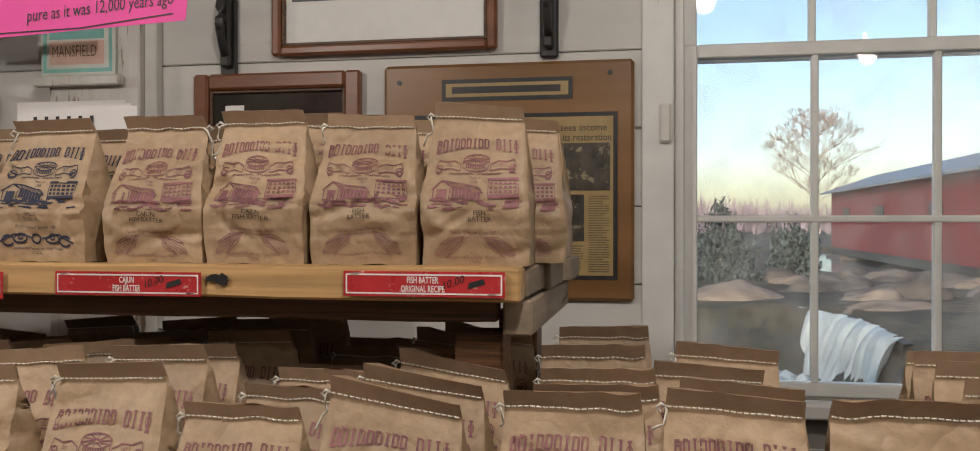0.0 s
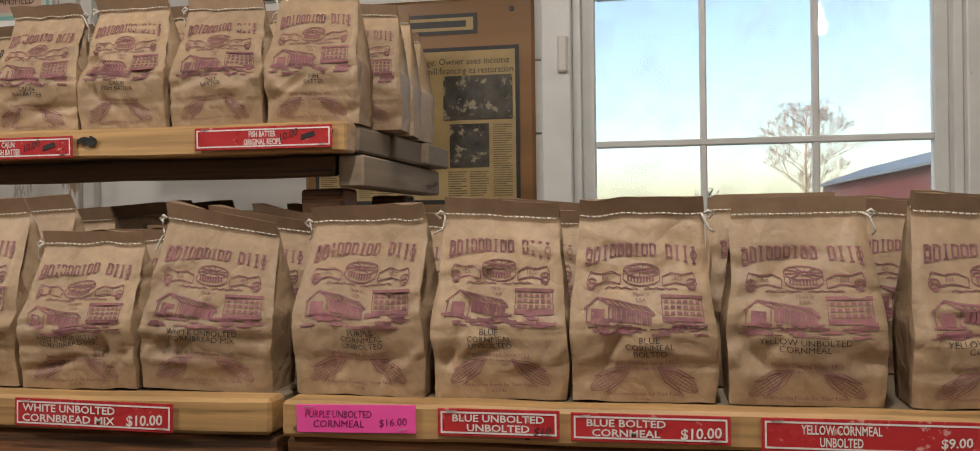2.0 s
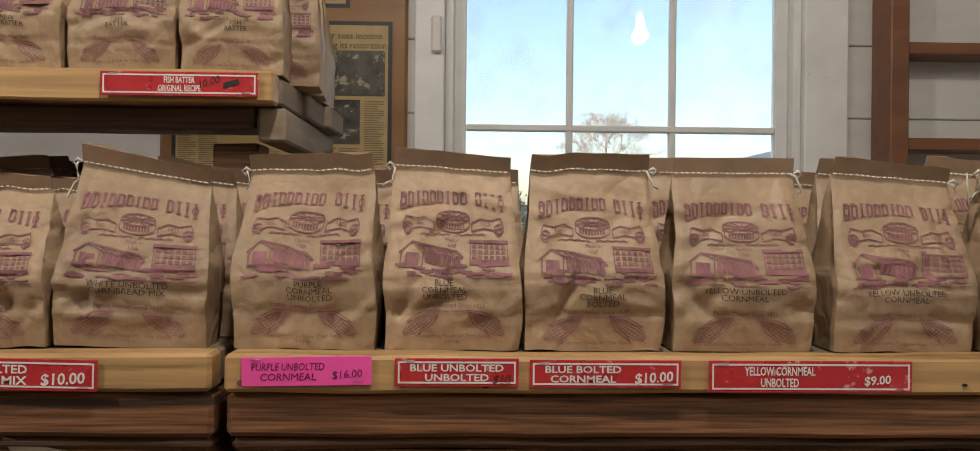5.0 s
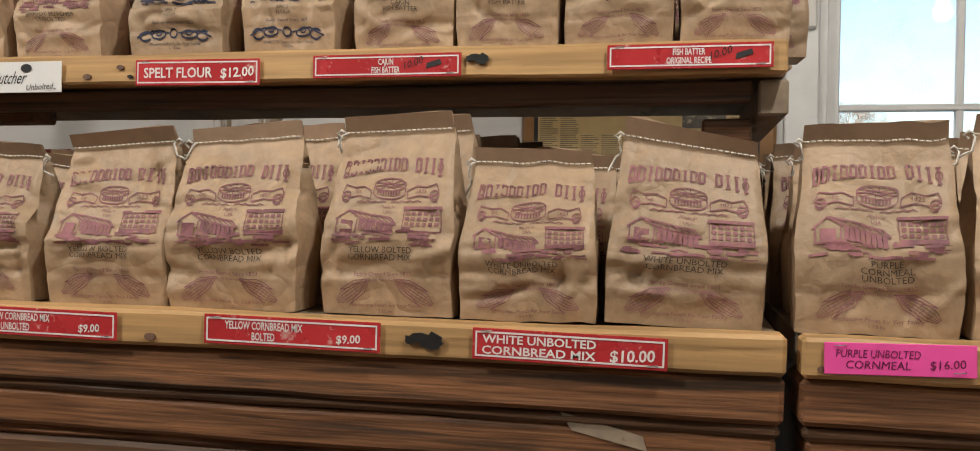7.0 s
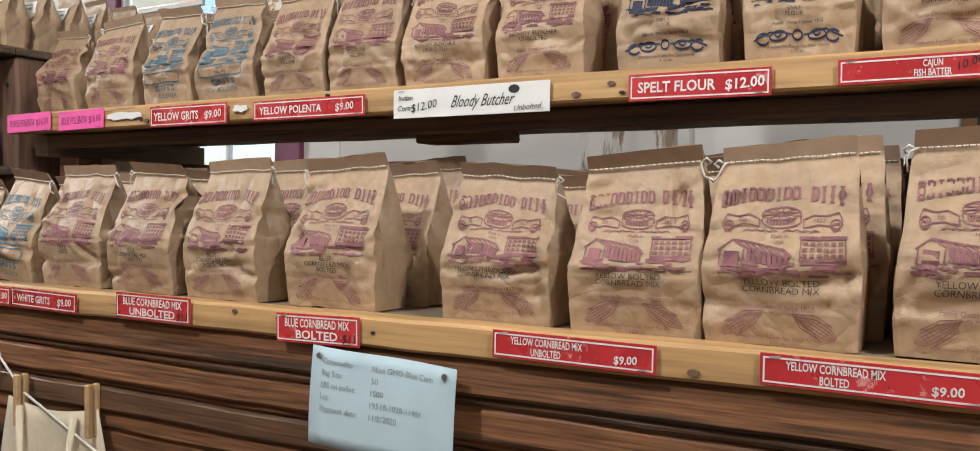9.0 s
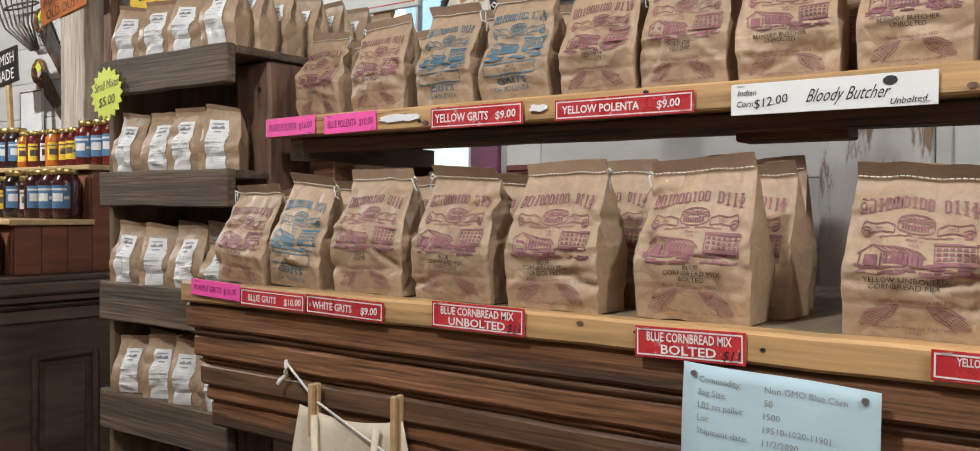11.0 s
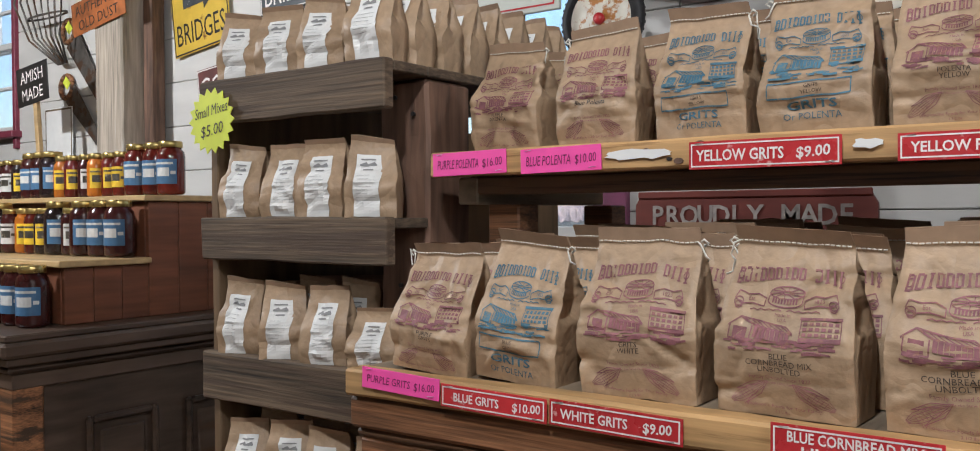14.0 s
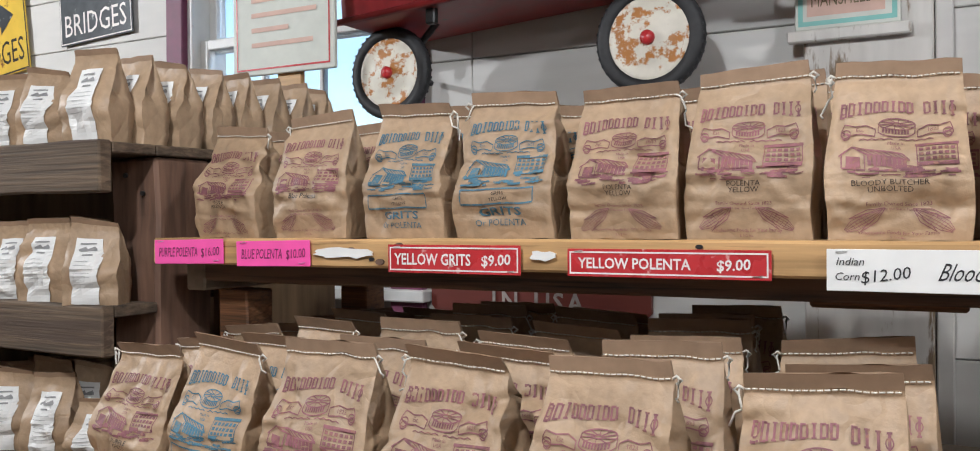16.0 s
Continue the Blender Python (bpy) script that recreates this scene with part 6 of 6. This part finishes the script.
for i in range(30):
    f = i / 29
    rocky("river_rock", 3.6 + 5.2 * f + rr.uniform(-0.5, 0.5), 22.5 + rr.uniform(-3.0, 7.0), -0.55 + rr.uniform(-0.2, 0.15), rr.uniform(0.5, 1.2), rr.uniform(0.5, 0.9), rr.uniform(0.3, 0.6), 20 + i, "rough river rock on the ledge under the bridge", PALE_ROCK if i % 3 == 0 else ROCK)

def bush(x, y, z, r, h, seed, lab):
    rr = random.Random(seed)
    t = thing("bush", (x, y, z), lab, "bush", "river bushes")
    bm = bmesh.new()
    for i in range(2600):
        d = Vector((rr.gauss(0, 1), rr.gauss(0, 1), abs(rr.gauss(0, 1)))).normalized() * rr.random() ** 0.4
        p = Vector((d.x * r, d.y * r, d.z * h)) * (1 + 0.3 * noise.noise(d * 2 + Vector((seed, 0, 0))))
        q = Euler((rr.random() * 6, rr.random() * 6, rr.random() * 6)).to_matrix()
        s = rr.uniform(0.05, 0.13)
        bm.faces.new([bm.verts.new(p + q @ Vector(c) * s) for c in ((-1, -0.4, 0), (1, -0.4, 0), (0.3, 0.6, 0.2))])
    part("leaves", bm, LEAF, t)
    part("stem", tube([(0, 0, -0.3), (0, 0, h * 0.5)], 0.05, 6), TWIG, t)
bush(1.75, 27, -0.8, 1.25, 2.7, 1, "dark evergreen bush on the river bank")
bush(4.1, 29, -0.8, 0.95, 2.3, 2, "low evergreen bush beside the boulders")
bush(-0.9, 26, -0.6, 1.4, 1.7, 3, "bushy evergreen on the near bank")

def tree(x, y, z, h, seed, lab):
    rr = random.Random(seed)
    t = thing("bare_tree", (x, y, z), lab, "tree")
    tr_ = bmesh.new(); cr = bmesh.new()
    tube([(0, 0, -0.5), (0.05, 0, h * 0.3), (0, 0.1, h * 0.65), (0.1, 0, h)], 0.17, 8, tr_, 0.12)
    def grow(p, d, L, r, lev):
        e = p + d * L
        mid = (p + e) / 2 + Vector((rr.uniform(-1, 1), rr.uniform(-1, 1), rr.uniform(0, 1))) * L * 0.08
        tube([p, mid, e], r, 4 if lev < 2 else 3, cr, 0.5)
        if lev < 5:
            for _ in range(3 if lev else 4):
                nd = (d + Vector((rr.uniform(-0.8, 0.8), rr.uniform(-0.8, 0.8), rr.uniform(-0.2, 0.6)))).normalized()
                grow(p + d * L * rr.uniform(0.5, 1.0), nd, L * rr.uniform(0.5, 0.72), max(0.0055, r * 0.5), lev + 1)
    for i in range(26):
        zz = h * (0.28 + 0.026 * i)
        q = rr.uniform(0, 6.28)
        grow(Vector((0.04, 0.03, zz)), Vector((math.cos(q), math.sin(q), 0.8)).normalized(), h * 0.24 * math.sin(math.pi * (0.25 + 0.026 * i)), 0.03, 0)
    part("trunk", tr_, TWIG, t); part("crown", cr, TWIG, t)
tree(9.05, 56, -0.4, 8.2, 3, "tall bare winter tree with fine twigs across the river")

br = thing("covered_bridge", (11.6, 33, -1.0), "red covered bridge with long grey metal roof over the river", "bridge")
part("wall", box(-2.3, -2.15, -19, 19, 1.05, 4.0), BRIDGE_RED, br)
part("wall", box(2.15, 2.3, -19, 19, 1.05, 4.0), BRIDGE_RED, br)
part("portal", box(-2.14, 2.14, 18.8, 19.0, 3.0, 4.3), BRIDGE_RED, br)
part("deck", box(-2.3, 2.3, -19, 19, 0.7, 1.045), BLACK, br)
bm = bmesh.new()
for s in (-1, 1):
    vs = [bm.verts.new(p) for p in ((s * 2.8, -19.5, 3.9), (s * 2.8, 19.5, 3.9), (0, 19.5, 4.85), (0, -19.5, 4.85), (s * 2.8, -19.5, 4.0), (s * 2.8, 19.5, 4.0), (0, 19.5, 4.97), (0, -19.5, 4.97))]
    for f in ((0, 1, 2, 3), (4, 5, 6, 7), (0, 1, 5, 4), (1, 2, 6, 5), (2, 3, 7, 6), (3, 0, 4, 7)):
        bm.faces.new([vs[i] for i in f])
bmesh.ops.recalc_face_normals(bm, faces=bm.faces[:])
part("roof", bm, ROOF, br, "grey metal roof")
for y in (-8, 0, 8, 15):
    part("window_slot", box(-2.33, -2.301, y - 0.8, y + 0.8, 2.6, 3.1), BLACK, br, "dark window slot")
for y in (-17, 17):
    part("abutment", box(-2.6, 2.6, y - 2, y + 2, -2.0, 0.69, 0.1), ROCK, br, "stone abutment")

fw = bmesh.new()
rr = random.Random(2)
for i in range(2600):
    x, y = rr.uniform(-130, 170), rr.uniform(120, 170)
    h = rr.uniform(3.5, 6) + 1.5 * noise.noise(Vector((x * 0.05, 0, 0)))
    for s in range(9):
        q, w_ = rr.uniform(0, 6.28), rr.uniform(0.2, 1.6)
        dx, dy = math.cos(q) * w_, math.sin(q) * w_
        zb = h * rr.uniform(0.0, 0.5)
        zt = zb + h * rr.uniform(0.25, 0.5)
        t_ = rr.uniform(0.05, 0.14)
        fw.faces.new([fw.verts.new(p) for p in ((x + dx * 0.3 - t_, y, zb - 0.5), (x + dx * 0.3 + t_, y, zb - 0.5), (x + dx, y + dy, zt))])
tagged(part("far_woods", fw, HAZE), "bare woods along the far field edge, haze painted in", "woods", "", "stuff")

# ---- boards of the wall and planks of the floor ----
def strip(x0, x1, y0, y1, z0, z1, material, name, parent):
    part(name, box(x0, x1, y0, y1, z0, z1, 0.0025), material, parent)
z = 0.0
while z < H - 0.02:
    zt = min(z + 0.182, H)
    for a, b in wall_spans(z + 0.001, zt - 0.001):
        for x0, x1 in ((a, min(b, -2.4)), (max(a, -2.4), b)):
            if x1 - x0 > 0.02:
                strip(x0 + 0.001, x1 - 0.001, WY, WY + 0.0125, z + 0.001, zt - 0.0015, WALL, "board", wall_n)
    z = zt
y = Y0
while y < WY:
    yt = min(y + 0.16, WY)
    for x0, x1 in ((X0, -4.5), (-4.5, -1.4), (-1.4, X1)):
        strip(x0 + 0.001, x1 - 0.001, y + 0.001, yt - 0.001, -0.0215, 0.0, FLOOR, "plank", floor_ob)
    y = yt
